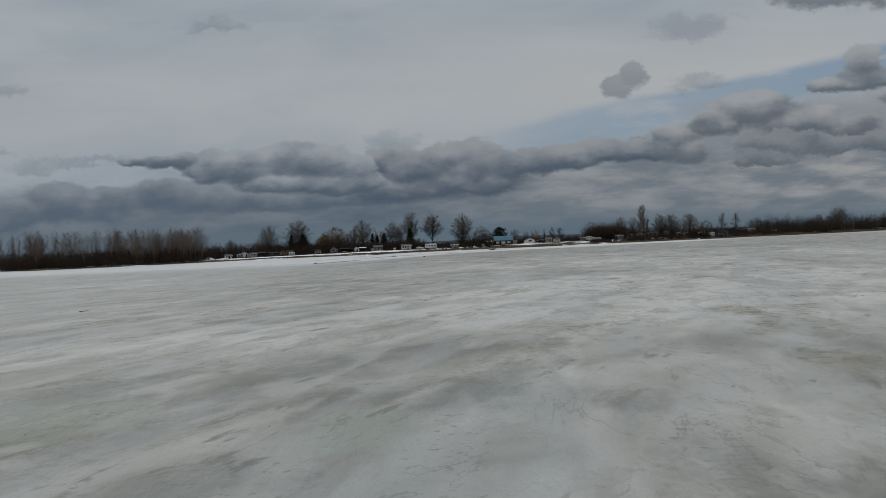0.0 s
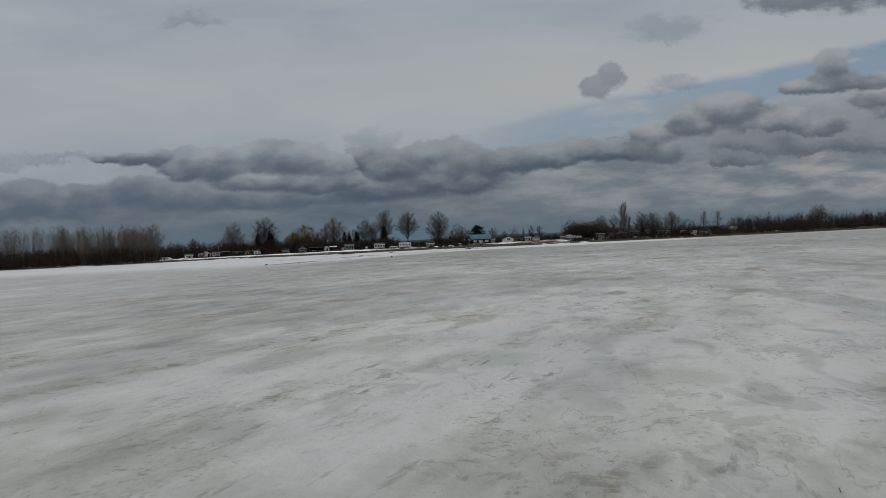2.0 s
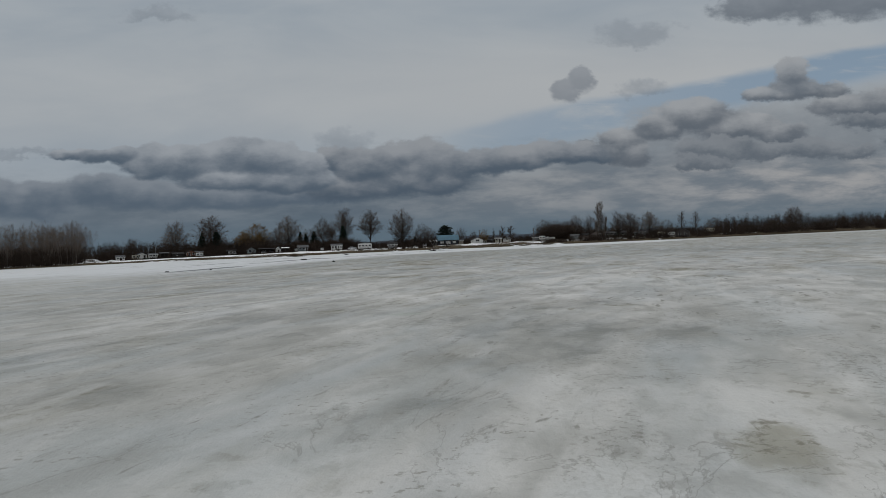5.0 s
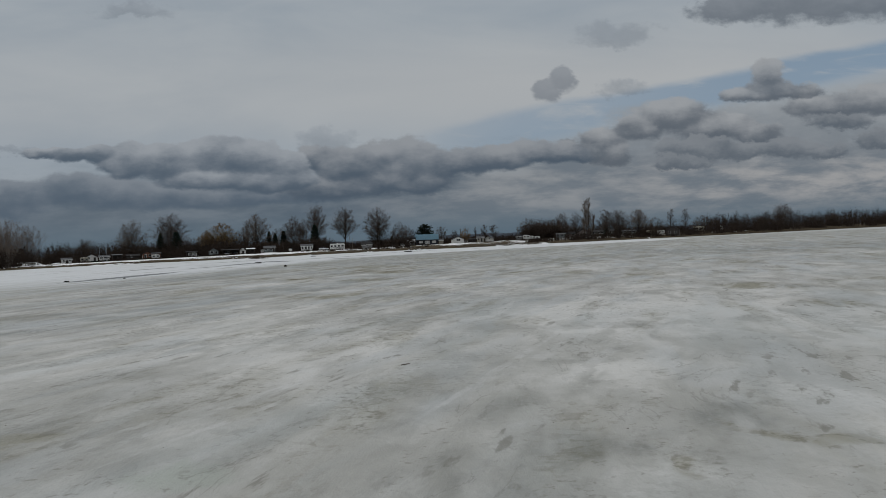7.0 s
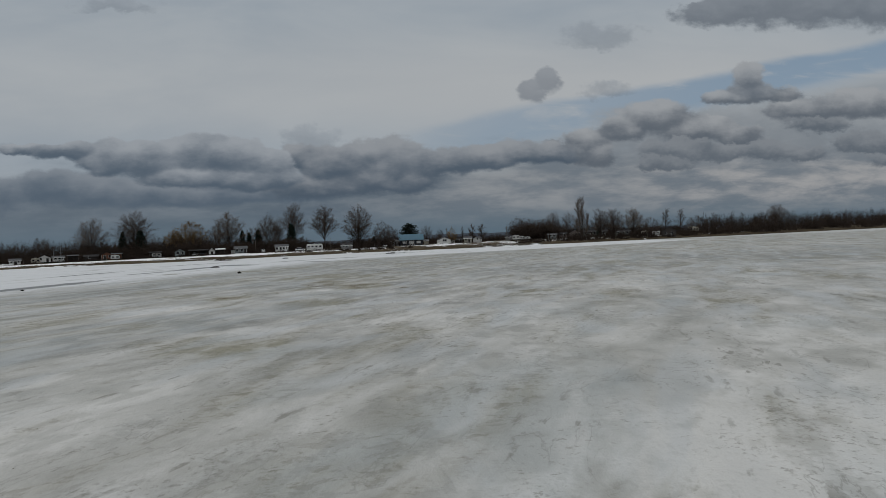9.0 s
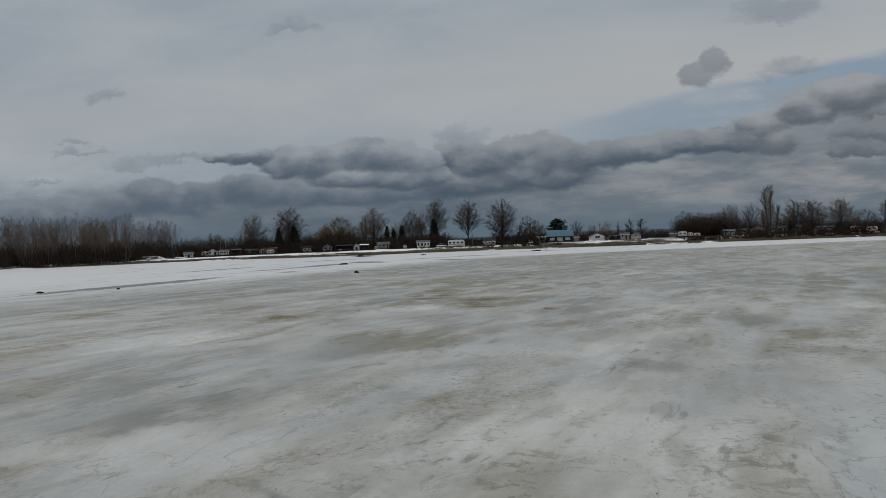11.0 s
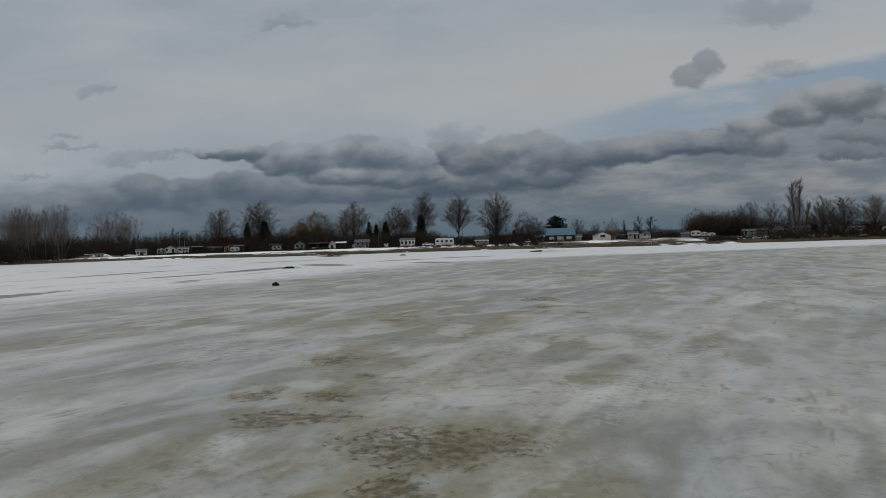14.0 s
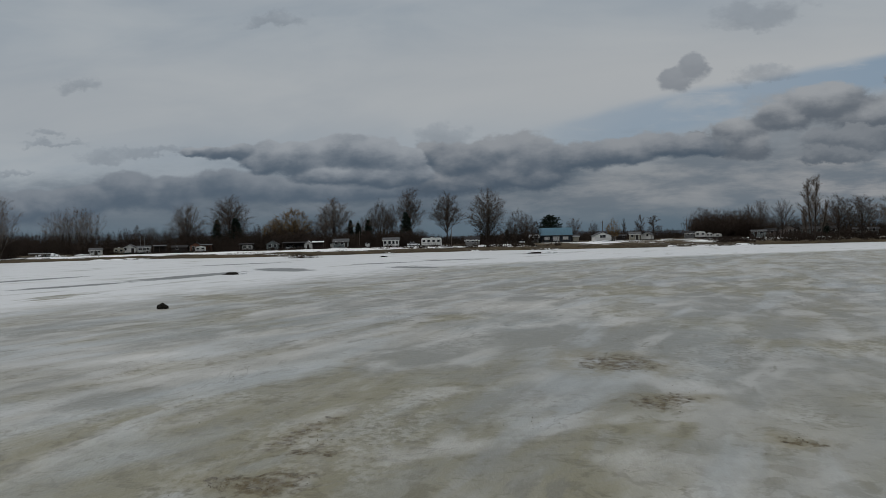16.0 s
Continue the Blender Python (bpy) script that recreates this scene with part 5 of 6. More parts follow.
def scrub():
    rng = np.random.default_rng(9)
    west = []
    for _ in range(600):
        x = -116 - 330 * rng.random() ** 1.35
        back = 2.0 + 34 * rng.random()
        if x > -119 - max(0, float(shore(x)) + back - 266) * 0.72:
            continue
        west.append((x, float(shore(x)) + back, (rng.uniform(6.0, 10.0) + back * 0.08) * min(1.0, 0.5 + back / 12), rng.uniform(4.5, 6.5)))
    thicket("shore_scrub", "dark tangled leafless scrub under the shoreline poplars", west, TWIG_RED, 20, 5.2)
    behind = []
    for _ in range(440):
        x = rng.uniform(-290, -22)
        back = rng.random() ** 1.6
        y = 343 + 60 * back + max(0, -150 - x) * 0.1
        behind.append((x, y, rng.uniform(9.0, 13.5) + 2.5 * back if x < -60 else rng.uniform(6.0, 10.0), rng.uniform(5.5, 9.0)))
    for _ in range(230):
        behind.append((rng.uniform(-118, -20), rng.uniform(341, 354), rng.uniform(5.5, 9.5), rng.uniform(3.5, 5.5)))
    for _ in range(70):
        behind.append((rng.uniform(2, 30), rng.uniform(362, 378), rng.uniform(3.5, 6.0), rng.uniform(3.5, 5.0)))
    front = []
    for _ in range(170):
        x = rng.uniform(-140, 22)
        front.append((x, rng.uniform(335, 340.5), rng.uniform(2.2, 4.6), rng.uniform(1.6, 3.0)))
    for _ in range(230):
        x = rng.uniform(-142, 30)
        front.append((x, max(float(shore(x)) + 10, rng.uniform(316, 331)), rng.uniform(0.6, 1.9), rng.uniform(1.0, 2.4)))
    thicket("yard_brush", "low dark brush and weeds round the cabins", front, TWIG_RED, 14)
    thicket("back_scrub", "dark leafless scrub behind the cabins", behind, TWIG_RED, 19, 5.4)
    east = []
    for _ in range(380):
        x = 205 + 360 * rng.random()
        back = rng.uniform(2, 30)
        east.append((x, float(shore(x)) + back, (rng.uniform(7.5, 12.5) + back * 0.12) * min(1.0, 0.5 + back / 12), rng.uniform(4.5, 7.0)))
    thicket("point_scrub", "dark leafless scrub along the eastern point", east, TWIG_RED, 19, 6.0)
    mid = []
    for _ in range(120):
        x = rng.uniform(-20, 230)
        y = float(shore(x)) + rng.uniform(58, 105)
        mid.append((x, y, rng.uniform(2.5, 6.0), rng.uniform(4, 7)))
    for _ in range(260):
        mid.append((rng.uniform(-30, 92), rng.uniform(395, 450), rng.uniform(4.2, 6.6), rng.uniform(4.5, 7.5)))
    for _ in range(80):
        mid.append((rng.uniform(92, 116), rng.uniform(376, 386), rng.uniform(7, 11), rng.uniform(6, 9)))
    for _ in range(210):
        x = rng.uniform(98, 200)
        mid.append((x, rng.uniform(382, 402), rng.uniform(7, 12.5) if x < 165 else rng.uniform(6, 9), rng.uniform(5, 8)))
    for _ in range(330):
        x = rng.uniform(80, 212)
        back = rng.uniform(2.5, 28)
        mid.append((x, float(shore(x)) + back, rng.uniform(0.9, 1.8) + (0.10 * back if x > 100 else 0.0), rng.uniform(1.5, 3.2)))
    for _ in range(70):
        mid.append((rng.uniform(95, 116), rng.uniform(378, 394), rng.uniform(11, 16.0), rng.uniform(8, 11)))
    thicket("yard_scrub", "low brown brush between and behind the cottages", mid, TWIG_RED, 16, 4.8)


scrub()


# ---------------------------------------------------------------- buildings and vehicles
def solid(name, bm, mat, parent, label="", bevel=0.0):
    if bevel:
        bmesh.ops.bevel(bm, geom=bm.edges[:], offset=bevel, segments=2, affect="EDGES", profile=0.6)
    bmesh.ops.recalc_face_normals(bm, faces=bm.faces[:])
    me = bpy.data.meshes.new(name)
    bm.to_mesh(me)
    bm.free()
    me.materials.append(mat)
    return part(name, me, parent, label)


def box(bm, x0, x1, y0, y1, z0, z1):
    r = bmesh.ops.create_cube(bm, size=1.0)
    for v in r["verts"]:
        v.co = ((x0 + x1) / 2 + v.co.x * (x1 - x0), (y0 + y1) / 2 + v.co.y * (y1 - y0), (z0 + z1) / 2 + v.co.z * (z1 - z0))
    return bm


def boxed(*b):
    return box(bmesh.new(), *b)


def prism(bm, outline, axis, lo, hi):
    """A closed outline of (a, z) pairs pushed along an axis from lo to hi."""
    def at(a, z, k):
        return (a, k, z) if axis == "y" else (k, a, z)
    near = [bm.verts.new(at(a, z, lo)) for a, z in outline]
    far = [bm.verts.new(at(a, z, hi)) for a, z in outline]
    bm.faces.new(near)
    bm.faces.new(far[::-1])
    n = len(outline)
    for i in range(n):
        bm.faces.new((near[i], near[(i + 1) % n], far[(i + 1) % n], far[i]))
    return bm


def window(parent, x, z, w, h, y=0.0, mullion=True, trim=None, blind=False):
    """A framed window in a wall that faces the lake at depth y."""
    bm = bmesh.new()
    t = 0.05
    mullion = mullion and w > 1.4
    box(bm, x - w / 2 - t, x + w / 2 + t, y - 0.06, y + 0.02, z + h, z + h + t)
    box(bm, x - w / 2 - t, x - w / 2, y - 0.06, y + 0.02, z, z + h)
    box(bm, x + w / 2, x + w / 2 + t, y - 0.06, y + 0.02, z, z + h)
    if mullion:
        box(bm, x - 0.03, x + 0.03, y - 0.055, y + 0.02, z, z + h)
    win = solid("window", bm, trim or TRIM, parent)
    solid("sill", boxed(x - w / 2 - t - 0.04, x + w / 2 + t + 0.04, y - 0.12, y + 0.02, z - t, z), trim or TRIM, win)
    solid("pane", boxed(x - w / 2, x + w / 2, y - 0.025, y + 0.005, z, z + h), GLASS, win)
    if blind:
        solid("blind", boxed(x - w / 2 + 0.05, x + w / 2 - 0.05, y - 0.035, y - 0.027, z + 0.05, z + h - 0.04), TRIM, win, "drawn white blind")
    return win


def door(parent, x, w=0.9, h=2.0, y=0.0, mat=None, floor=0.1):
    d = solid("door", boxed(x - w / 2, x + w / 2, y - 0.05, y + 0.01, floor, floor + h), mat or DARK, parent)
    bm = bmesh.new()
    box(bm, x - w / 2 - 0.09, x - w / 2, y - 0.06, y + 0.02, floor, floor + h + 0.09)
    box(bm, x + w / 2, x + w / 2 + 0.09, y - 0.06, y + 0.02, floor, floor + h + 0.09)
    box(bm, x - w / 2, x + w / 2, y - 0.06, y + 0.02, floor + h, floor + h + 0.09)
    solid("door_frame", bm, TRIM, d)
    return d


def facing(x, y, w):
    """The turn that lets a building off to the side look down the lake, and its width then."""
    turn = math.degrees(math.atan2(12 - x, y - 120)) * 0.9
    return (turn, w * math.cos(radians(turn))) if abs(turn) > 9 else (0.0, w)


def cottage(name, label, x0, x1, y, top, wall, roof, ridge="x", eave=0.62, depth=6.0, wins=(), doors=(), base=None, snow=False, turn=0.0, lift=0.25,
            category="cottage", over=0.35):
    """A small gabled building; ridge along x (eaves to the lake) or y (gable to the lake). wins: (x, width, height, sill); doors: x."""
    w, x = x1 - x0, (x0 + x1) / 2
    if not turn:
        turn, w = facing(x, y, w)
    z = base if base is not None else float(min(land_z(x0, y), land_z(x1, y)))
    H = top - z
    E = max(H * eave, 1.5)
    ob = new(name)
    ob.matrix_world = pose(x, y, z, 0, 0, turn)
    tagged(ob, label, category)
    solid("footing", boxed(-w / 2 + 0.1, w / 2 - 0.1, 0.1, depth - 0.1, -0.8, lift), GREY, ob)
    bm = bmesh.new()
    if ridge == "x":
        prism(bm, [(0, lift), (depth, lift), (depth, E), (depth / 2, H - 0.1), (0, E)], "x", -w / 2, w / 2)
    else:
        prism(bm, [(-w / 2, lift), (w / 2, lift), (w / 2, E), (0, H - 0.1), (-w / 2, E)], "y", 0, depth)
    solid("wall", bm, wall, ob)
    half = depth / 2 if ridge == "x" else w / 2
    drop = (H - 0.1 - E) / half
    t = 0.14
    for side in (-1, 1):
        bm = bmesh.new()
        c = depth / 2 if ridge == "x" else 0.0
        o = [(c, H - 0.1 + 0.004), (c + side * (half + over), E - drop * over + 0.004), (c + side * (half + over), E - drop * over + t), (c, H + t - 0.1)]
        prism(bm, o, "x" if ridge == "x" else "y", (-w / 2 - over) if ridge == "x" else -over, (w / 2 + over) if ridge == "x" else depth + over)
        r = solid("roof", bm, roof, ob)
        if snow:
            bm = bmesh.new()
            k = 0.86
            o = [(c, H + t - 0.09), (c + side * half * k, H - 0.1 - drop * half * k + t + 0.01), (c + side * half * k, H - 0.1 - drop * half * k + t + 0.10), (c, H + t + 0.05)]
            prism(bm, o, "x" if ridge == "x" else "y", (-w / 2 - 0.1) if ridge == "x" else 0.1, (w / 2 + 0.1) if ridge == "x" else depth - 0.2)
            solid("snow_cover", bm, SNOW, r, "thin old snow")
    bm = bmesh.new()
    if ridge == "x":
        box(bm, -w / 2 - over, w / 2 + over, -over - 0.04, -over + 0.02, E - drop * over - 0.08, E - drop * over + 0.15)
    else:
        box(bm, -w / 2 - 0.01, -w / 2 + 0.09, -0.04, 0.05, lift, E)
        box(bm, w / 2 - 0.09, w / 2 + 0.01, -0.04, 0.05, lift, E)
    solid("fascia", bm, DARK if wall in (DARK, DIM, TAN, NAVY, SAGE) else TRIM, ob)
    k = w / (x1 - x0)
    for fx, ww, wh, sill in wins:
        window(ob, fx * k, sill, ww * 1.15 * max(k, 0.8), wh * 1.1)
    for fx in doors:
        fx *= k
        door(ob, fx, floor=lift, h=min(1.95, E - lift - 0.12))
        solid("step", boxed(fx - 0.6, fx + 0.6, -0.9, -0.06, -0.4, lift - 0.05), POLE, ob)
    return ob


def shed_roof(name, label, x0, x1, y, top, mat, post=POLE, depth=4.0, back=None):
    """An open lean-to: posts, a sloping roof and a dark back wall."""
    x = (x0 + x1) / 2
    turn, w = facing(x, y, x1 - x0)
    z = float(min(land_z(x0, y), land_z(x1, y)))
    H = top - z
    ob = new(name)
    ob.matrix_world = pose(x, y, z, 0, 0, turn)
    tagged(ob, label, "shelter")
    bm = bmesh.new()
    prism(bm, [(-0.3, H - 0.14), (depth, H + 0.25), (depth, H + 0.40), (-0.3, H)], "x", -w / 2 - 0.2, w / 2 + 0.2)
    solid("roof", bm, mat, ob)
    for k in (-1, 0, 1):
        solid("post", boxed(k * (w / 2 - 0.1) - 0.07, k * (w / 2 - 0.1) + 0.07, 0.0, 0.14, -0.3, H - 0.12), post, ob)
    solid("back_wall", boxed(-w / 2, w / 2, depth - 0.15, depth, -0.3, H + 0.22), back or DARK, ob)
    return ob


def wheel(parent, x, y, r=0.33, w=0.2):
    bm = bmesh.new()
    bmesh.ops.create_cone(bm, cap_ends=True, segments=14, radius1=r, radius2=r, depth=w, matrix=Matrix.Translation((x, y, r)) @ Matrix.Rotation(math.pi / 2, 4, "X"))
    tyre = solid("wheel", bm, RUBBER, parent)
    bm = bmesh.new()
    bmesh.ops.create_cone(bm, cap_ends=True, segments=10, radius1=r * 0.55, radius2=r * 0.5, depth=w + 0.03, matrix=Matrix.Translation((x, y, r)) @ Matrix.Rotation(math.pi / 2, 4, "X"))
    solid("rim", bm, METAL, tyre)


def camper(name, label, x0, x1, y, top, wall=None, stripe=None, wins=3, depth=2.4, turn=0.0, base=None):
    """A travel trailer: rounded body on wheels, windows, a door, a stripe and roof vents."""
    w, x = x1 - x0, (x0 + x1) / 2
    if not turn:
        turn, w = facing(x, y, w)
    z = base if base is not None else float(min(land_z(x0, y), land_z(x1, y)))
    H = top - z
    ob = new(name)
    ob.matrix_world = pose(x, y, z, 0, 0, turn)
    tagged(ob, label, "camper")
    bm = bmesh.new()
    c = min(0.35, H * 0.14)
    prism(bm, [(-w / 2, 0.45), (w / 2, 0.45), (w / 2, H - c * 1.8), (w / 2 - c, H - 0.1), (w / 2 - c * 2.2, H), (-w / 2 + c * 1.6, H), (-w / 2 + c * 0.5, H - c * 0.5), (-w / 2, H - c * 2)], "y", 0, depth)
    solid("body", bm, wall or WHITE, ob, bevel=0.05)
    solid("stripe", boxed(-w / 2 + 0.05, w / 2 - 0.05, -0.012, 0.005, H * 0.36, H * 0.36 + 0.12), stripe or GREY, ob)
    for k in range(wins):
        fx = -w / 2 + w * (k + 0.5) / wins
        window(ob, fx, H * 0.52, min(0.9, w / wins * 0.5), H * 0.22, mullion=False, trim=METAL)
    solid("vent", boxed(-0.3, 0.3, depth / 2 - 0.3, depth / 2 + 0.3, H - 0.02, H + 0.16), TRIM, ob)
    wheel(ob, -0.45, 0.12)
    wheel(ob, 0.45, 0.12)
    solid("hitch", boxed(w / 2 - 0.1, w / 2 + 0.9, depth / 2 - 0.06, depth / 2 + 0.06, 0.45, 0.55), METAL, ob)
    return ob


def car(label, x, y, paint, turn=0.0, length=4.4):
    z = float(land_z(x, y))
    ob = new("parked_car")
    ob.matrix_world = pose(x, y, z, 0, 0, turn)
    tagged(ob, label, "car")
    h = length / 2
    bm = bmesh.new()
    prism(bm, [(-h, 0.35), (h, 0.35), (h, 0.75), (h * 0.55, 0.92), (-h * 0.92, 0.95), (-h, 0.8)], "y", -0.88, 0.88)
    solid("body", bm, paint, ob, bevel=0.06)
    bm = bmesh.new()
    prism(bm, [(-h * 0.85, 0.94), (h * 0.5, 0.92), (h * 0.18, 1.45), (-h * 0.55, 1.48)], "y", -0.76, 0.76)
    solid("cabin_glass", bm, GLASS, ob, bevel=0.05)
    solid("roof", boxed(-h * 0.55, h * 0.18, -0.74, 0.74, 1.45, 1.52), paint, ob, bevel=0.02)
    for wx in (-h * 0.62, h * 0.62):
        wheel(ob, wx, -0.80)
        wheel(ob, wx, 0.80)
    for sx in (-0.6, 0.6):
        solid("headlight", boxed(h - 0.04, h + 0.02, sx - 0.16, sx + 0.16, 0.62, 0.76), TRIM, ob)
    return ob


def pole(label, x, y, top, r=0.11, arm=False, name="utility_pole", mat=None):
    z = float(land_z(x, y)) - 0.3
    ob = new(name)
    ob.matrix_world = pose(x, y, z)
    tagged(ob, label, "pole")
    v, f = tubes([(0, 0, 0, 0.02, 0, top - z, r, r * 0.75)], 8)
    part("shaft", mesh_np("shaft", v, f, mat or POLE), ob)
    if arm:
        solid("crossarm", boxed(-0.8, 0.8, -0.05, 0.05, top - z - 0.7, top - z - 0.58), mat or POLE, ob)
        for k in (-0.7, 0.0, 0.7):
            solid("insulator", boxed(k - 0.04, k + 0.04, -0.04, 0.04, top - z - 0.58, top - z - 0.42), GREY, ob)
    return ob


def hedge(label, x0, x1, y, top, mat=None):
    spots = []
    rng = np.random.default_rng(int(abs(x0) * 10))
    for k in range(int((x1 - x0) / 0.55) + 1):
        x = x0 + 0.55 * k
        for row in (0.0, 0.5):
            spots.append((x + rng.normal() * 0.1, y + row, top - float(land_z(x, y)) + rng.normal() * 0.06, 0.55))
    ob = thicket("hedge", label, spots, mat or NEEDLE, stems=16)
    ob["kind"] = "thing"
    del ob["kind"]
    return tagged(ob, label, "hedge")


# west end
cottage("garden_shed", "small white gabled shed with two windows and dark door", -132.8, -128.6, 316, 3.35, WHITE, GREY_ROOF, "x", 0.68, 3.4,
        [(-1.35, 0.7, 0.7, 1.0), (1.35, 0.7, 0.7, 1.0)], [0.2], category="shed", base=0.75)
camper("travel_trailer", "old beige travel trailer beside the white shed", -128.3, -124.6, 322, 3.2, CREAM, GREY, 2)
cottage("cabin", "white gable-fronted cabin with dark porch opening", -127.8, -122.7, 326, 4.35, WHITE, GREY_ROOF, "y", 0.62, 7, [(-1.5, 0.8, 0.9, 1.2)], [1.2], base=1.0)
cottage("cabin_annex", "low white annex with a row of windows", -122.6, -118.0, 327, 3.8, WHITE, GREY_ROOF, "x", 0.74, 4, [(-1.3, 1.1, 0.8, 1.3), (0.4, 1.1, 0.8, 1.3), (1.6, 0.6, 0.8, 1.3)], base=1.0)
hedge("low dark clipped hedge in front of the white cabin", -121.6, -114.1, 318.5, 1.85)
shed_roof("carport", "dark open lean-to with sloping roof beside the cabin", -117.8, -113.2, 329, 3.6, GREY_ROOF)
cottage("dark_cabin", "low dark-boarded cabin with one pale window", -113.6, -107.8, 334, 3.7, DARK, DARK_ROOF, "x", 0.7, 5, [(-0.9, 0.8, 0.8, 1.2)])
cottage("brown_cabin", "red-brown boarded cabin with a dark porch", -107.0, -102.2, 335, 4.6, RUST, DARK_ROOF, "y", 0.66, 6, [(1.2, 0.9, 0.9, 1.2)], [-1.0])
shed_roof("lean_to", "rough lean-to shelter against the brown cabin", -101.8, -97.4, 333, 3.6, GREY_ROOF, back=RUST)
camper("travel_trailer", "small white trailer by the dark hedge", -97.6, -94.0, 323, 3.1, WHITE, GREY, 2)
hedge("low dark clipped hedge in front of the brown cabin", -103.6, -96.6, 319.5, 1.9)
camper("travel_trailer", "white trailer under a dark awning", -84.2, -80.2, 331, 3.3, WHITE, GREY, 2)
shed_roof("awning", "dark flat awning over a trailer", -84.8, -79.6, 330, 3.55, DARK_ROOF, depth=5.5)
cottage("green_cottage", "grey-green gabled cottage with white trim", -73.9, -69.5, 329, 4.7, SAGE, GREY_ROOF, "y", 0.62, 6, [(-0.9, 1.1, 0.9, 1.2), (1.1, 0.8, 0.9, 1.2)])
shed_roof("carport", "long dark carport sheltering pale vehicles", -68.6, -60.4, 331, 3.7, DARK_ROOF, depth=6)
car("white car parked under the carport", -66.4, 333.5, CAR_WHITE, 80)
car("dark car parked under the carport", -63.0, 333.5, CAR_DARK, 95)
cottage("boat_shed", "white gabled shed with snowy roof beside an open dark front", -59.2, -56.6, 328, 4.2, WHITE, GREY_ROOF, "y", 0.64, 6, [], [0.0], category="shed", snow=True)
shed_roof("open_shed", "open-fronted dark shed with old snow on its roof", -56.6, -52.6, 329, 3.8, SNOW, depth=2.4)
cottage("grey_cottage", "grey cottage with metal roof and bright side window", -47.2, -42.0, 324, 4.8, SAGE, GREY_ROOF, "x", 0.66, 5, [(-1.6, 0.9, 0.9, 1.3), (0.4, 0.9, 0.9, 1.3)], [1.8])
cottage("garden_shed", "small white shed beside the grey cottage", -49.4, -47.6, 327, 3.4, WHITE, GREY_ROOF, "y", 0.7, 2.5, category="shed")
cottage("outhouse", "tiny white wooden hut on the snow", -35.4, -34.0, 322, 3.1, WHITE, GREY_ROOF, "y", 0.78, 1.5, [(0.0, 0.35, 0.4, 1.3)], category="hut")
cottage("lake_house", "white cottage with tall dark windows between bare trees", -31.4, -25.8, 332, 4.9, WHITE, GREY_ROOF, "x", 0.70, 6,
        [(-2.1, 0.7, 1.1, 1.1), (-0.5, 0.8, 1.3, 0.95), (0.9, 0.7, 1.1, 1.1), (2.2, 0.55, 1.1, 1.1)])
camper("motor_home", "long white trailer with dark window band", -17.4, -10.4, 331, 4.5, WHITE, DARK, 4)
cottage("small_cottage", "small grey gabled cottage with a verandah", -1.8, 3.0, 330, 4.5, GREY, DARK_ROOF, "x", 0.6, 5, [(-1.4, 0.8, 0.8, 1.2), (0.2, 0.8, 0.8, 1.2), (1.6, 0.8, 0.8, 1.2)])
car("pale pickup parked near the trailers", -20.6, 333, CAR_WHITE, 15)
car("dark car beside the trees", 13.6, 349, CAR_DARK, 100)
car("white car facing the lake beside the driveway", 18.2, 350, CAR_WHITE, -80)
cottage("garden_shed", "low shed with snow on its roof beside the blue-roofed house", 21.6, 25.6, 361, 4.9, GREY, GREY_ROOF, "x", 0.72, 4, [(-0.6, 0.7, 0.7, 1.2)], category="shed", snow=True)


def blue_house():
    ob = cottage("blue_roofed_house", "dark grey lakeside house with a blue metal roof", 26.3, 38.4, 362, 7.6, NAVY, BLUE_ROOF, "x", 0.52, 8.5,
                 [], category="house", over=0.5, base=1.6)
    window(ob, -3.6, 1.15, 2.1, 1.2, blind=True)
    window(ob, 3.7, 1.15, 2.1, 1.2, blind=True)
    # sliding glass doors in the middle, standing seams and a porch deck
    d = solid("patio_door", boxed(-1.25, 1.25, -0.03, 0.01, 0.35, 2.35), GLASS, ob)
    bm = bmesh.new()
    for k in (-1.3, -0.42, 0.42, 1.3):
        box(bm, k - 0.06, k + 0.06, -0.06, 0.02, 0.35, 2.4)
    box(bm, -1.36, 1.36, -0.06, 0.02, 2.35, 2.48)
    solid("door_frame", bm, TRIM, d)
    for k in (-0.86, 0.0, 0.86):
        solid("curtain", boxed(k - 0.34, k + 0.34, -0.038, -0.032, 0.75, 2.3), TRIM, d, "pale drawn curtain")
    solid("deck", boxed(-5.6, 5.6, -2.0, -0.05, -0.5, 0.22), POLE, ob)
    for k in range(9):
        solid("rail_post", boxed(-5.5 + k * 1.375 - 0.05, -5.5 + k * 1.375 + 0.05, -1.98, -1.88, 0.22, 1.1), POLE, ob)
    solid("rail", boxed(-5.55, 5.55, -2.0, -1.86, 1.05, 1.13), POLE, ob)
    for k in range(22):
        x = -6.3 + k * 0.6
        bm = bmesh.new()
        prism(bm, [(4.25, 5.93), (-0.5, 3.0), (-0.5, 3.06), (4.25, 6.0)], "x", x - 0.03, x + 0.03)
        solid("roof_seam", bm, BLUE_ROOF, ob)


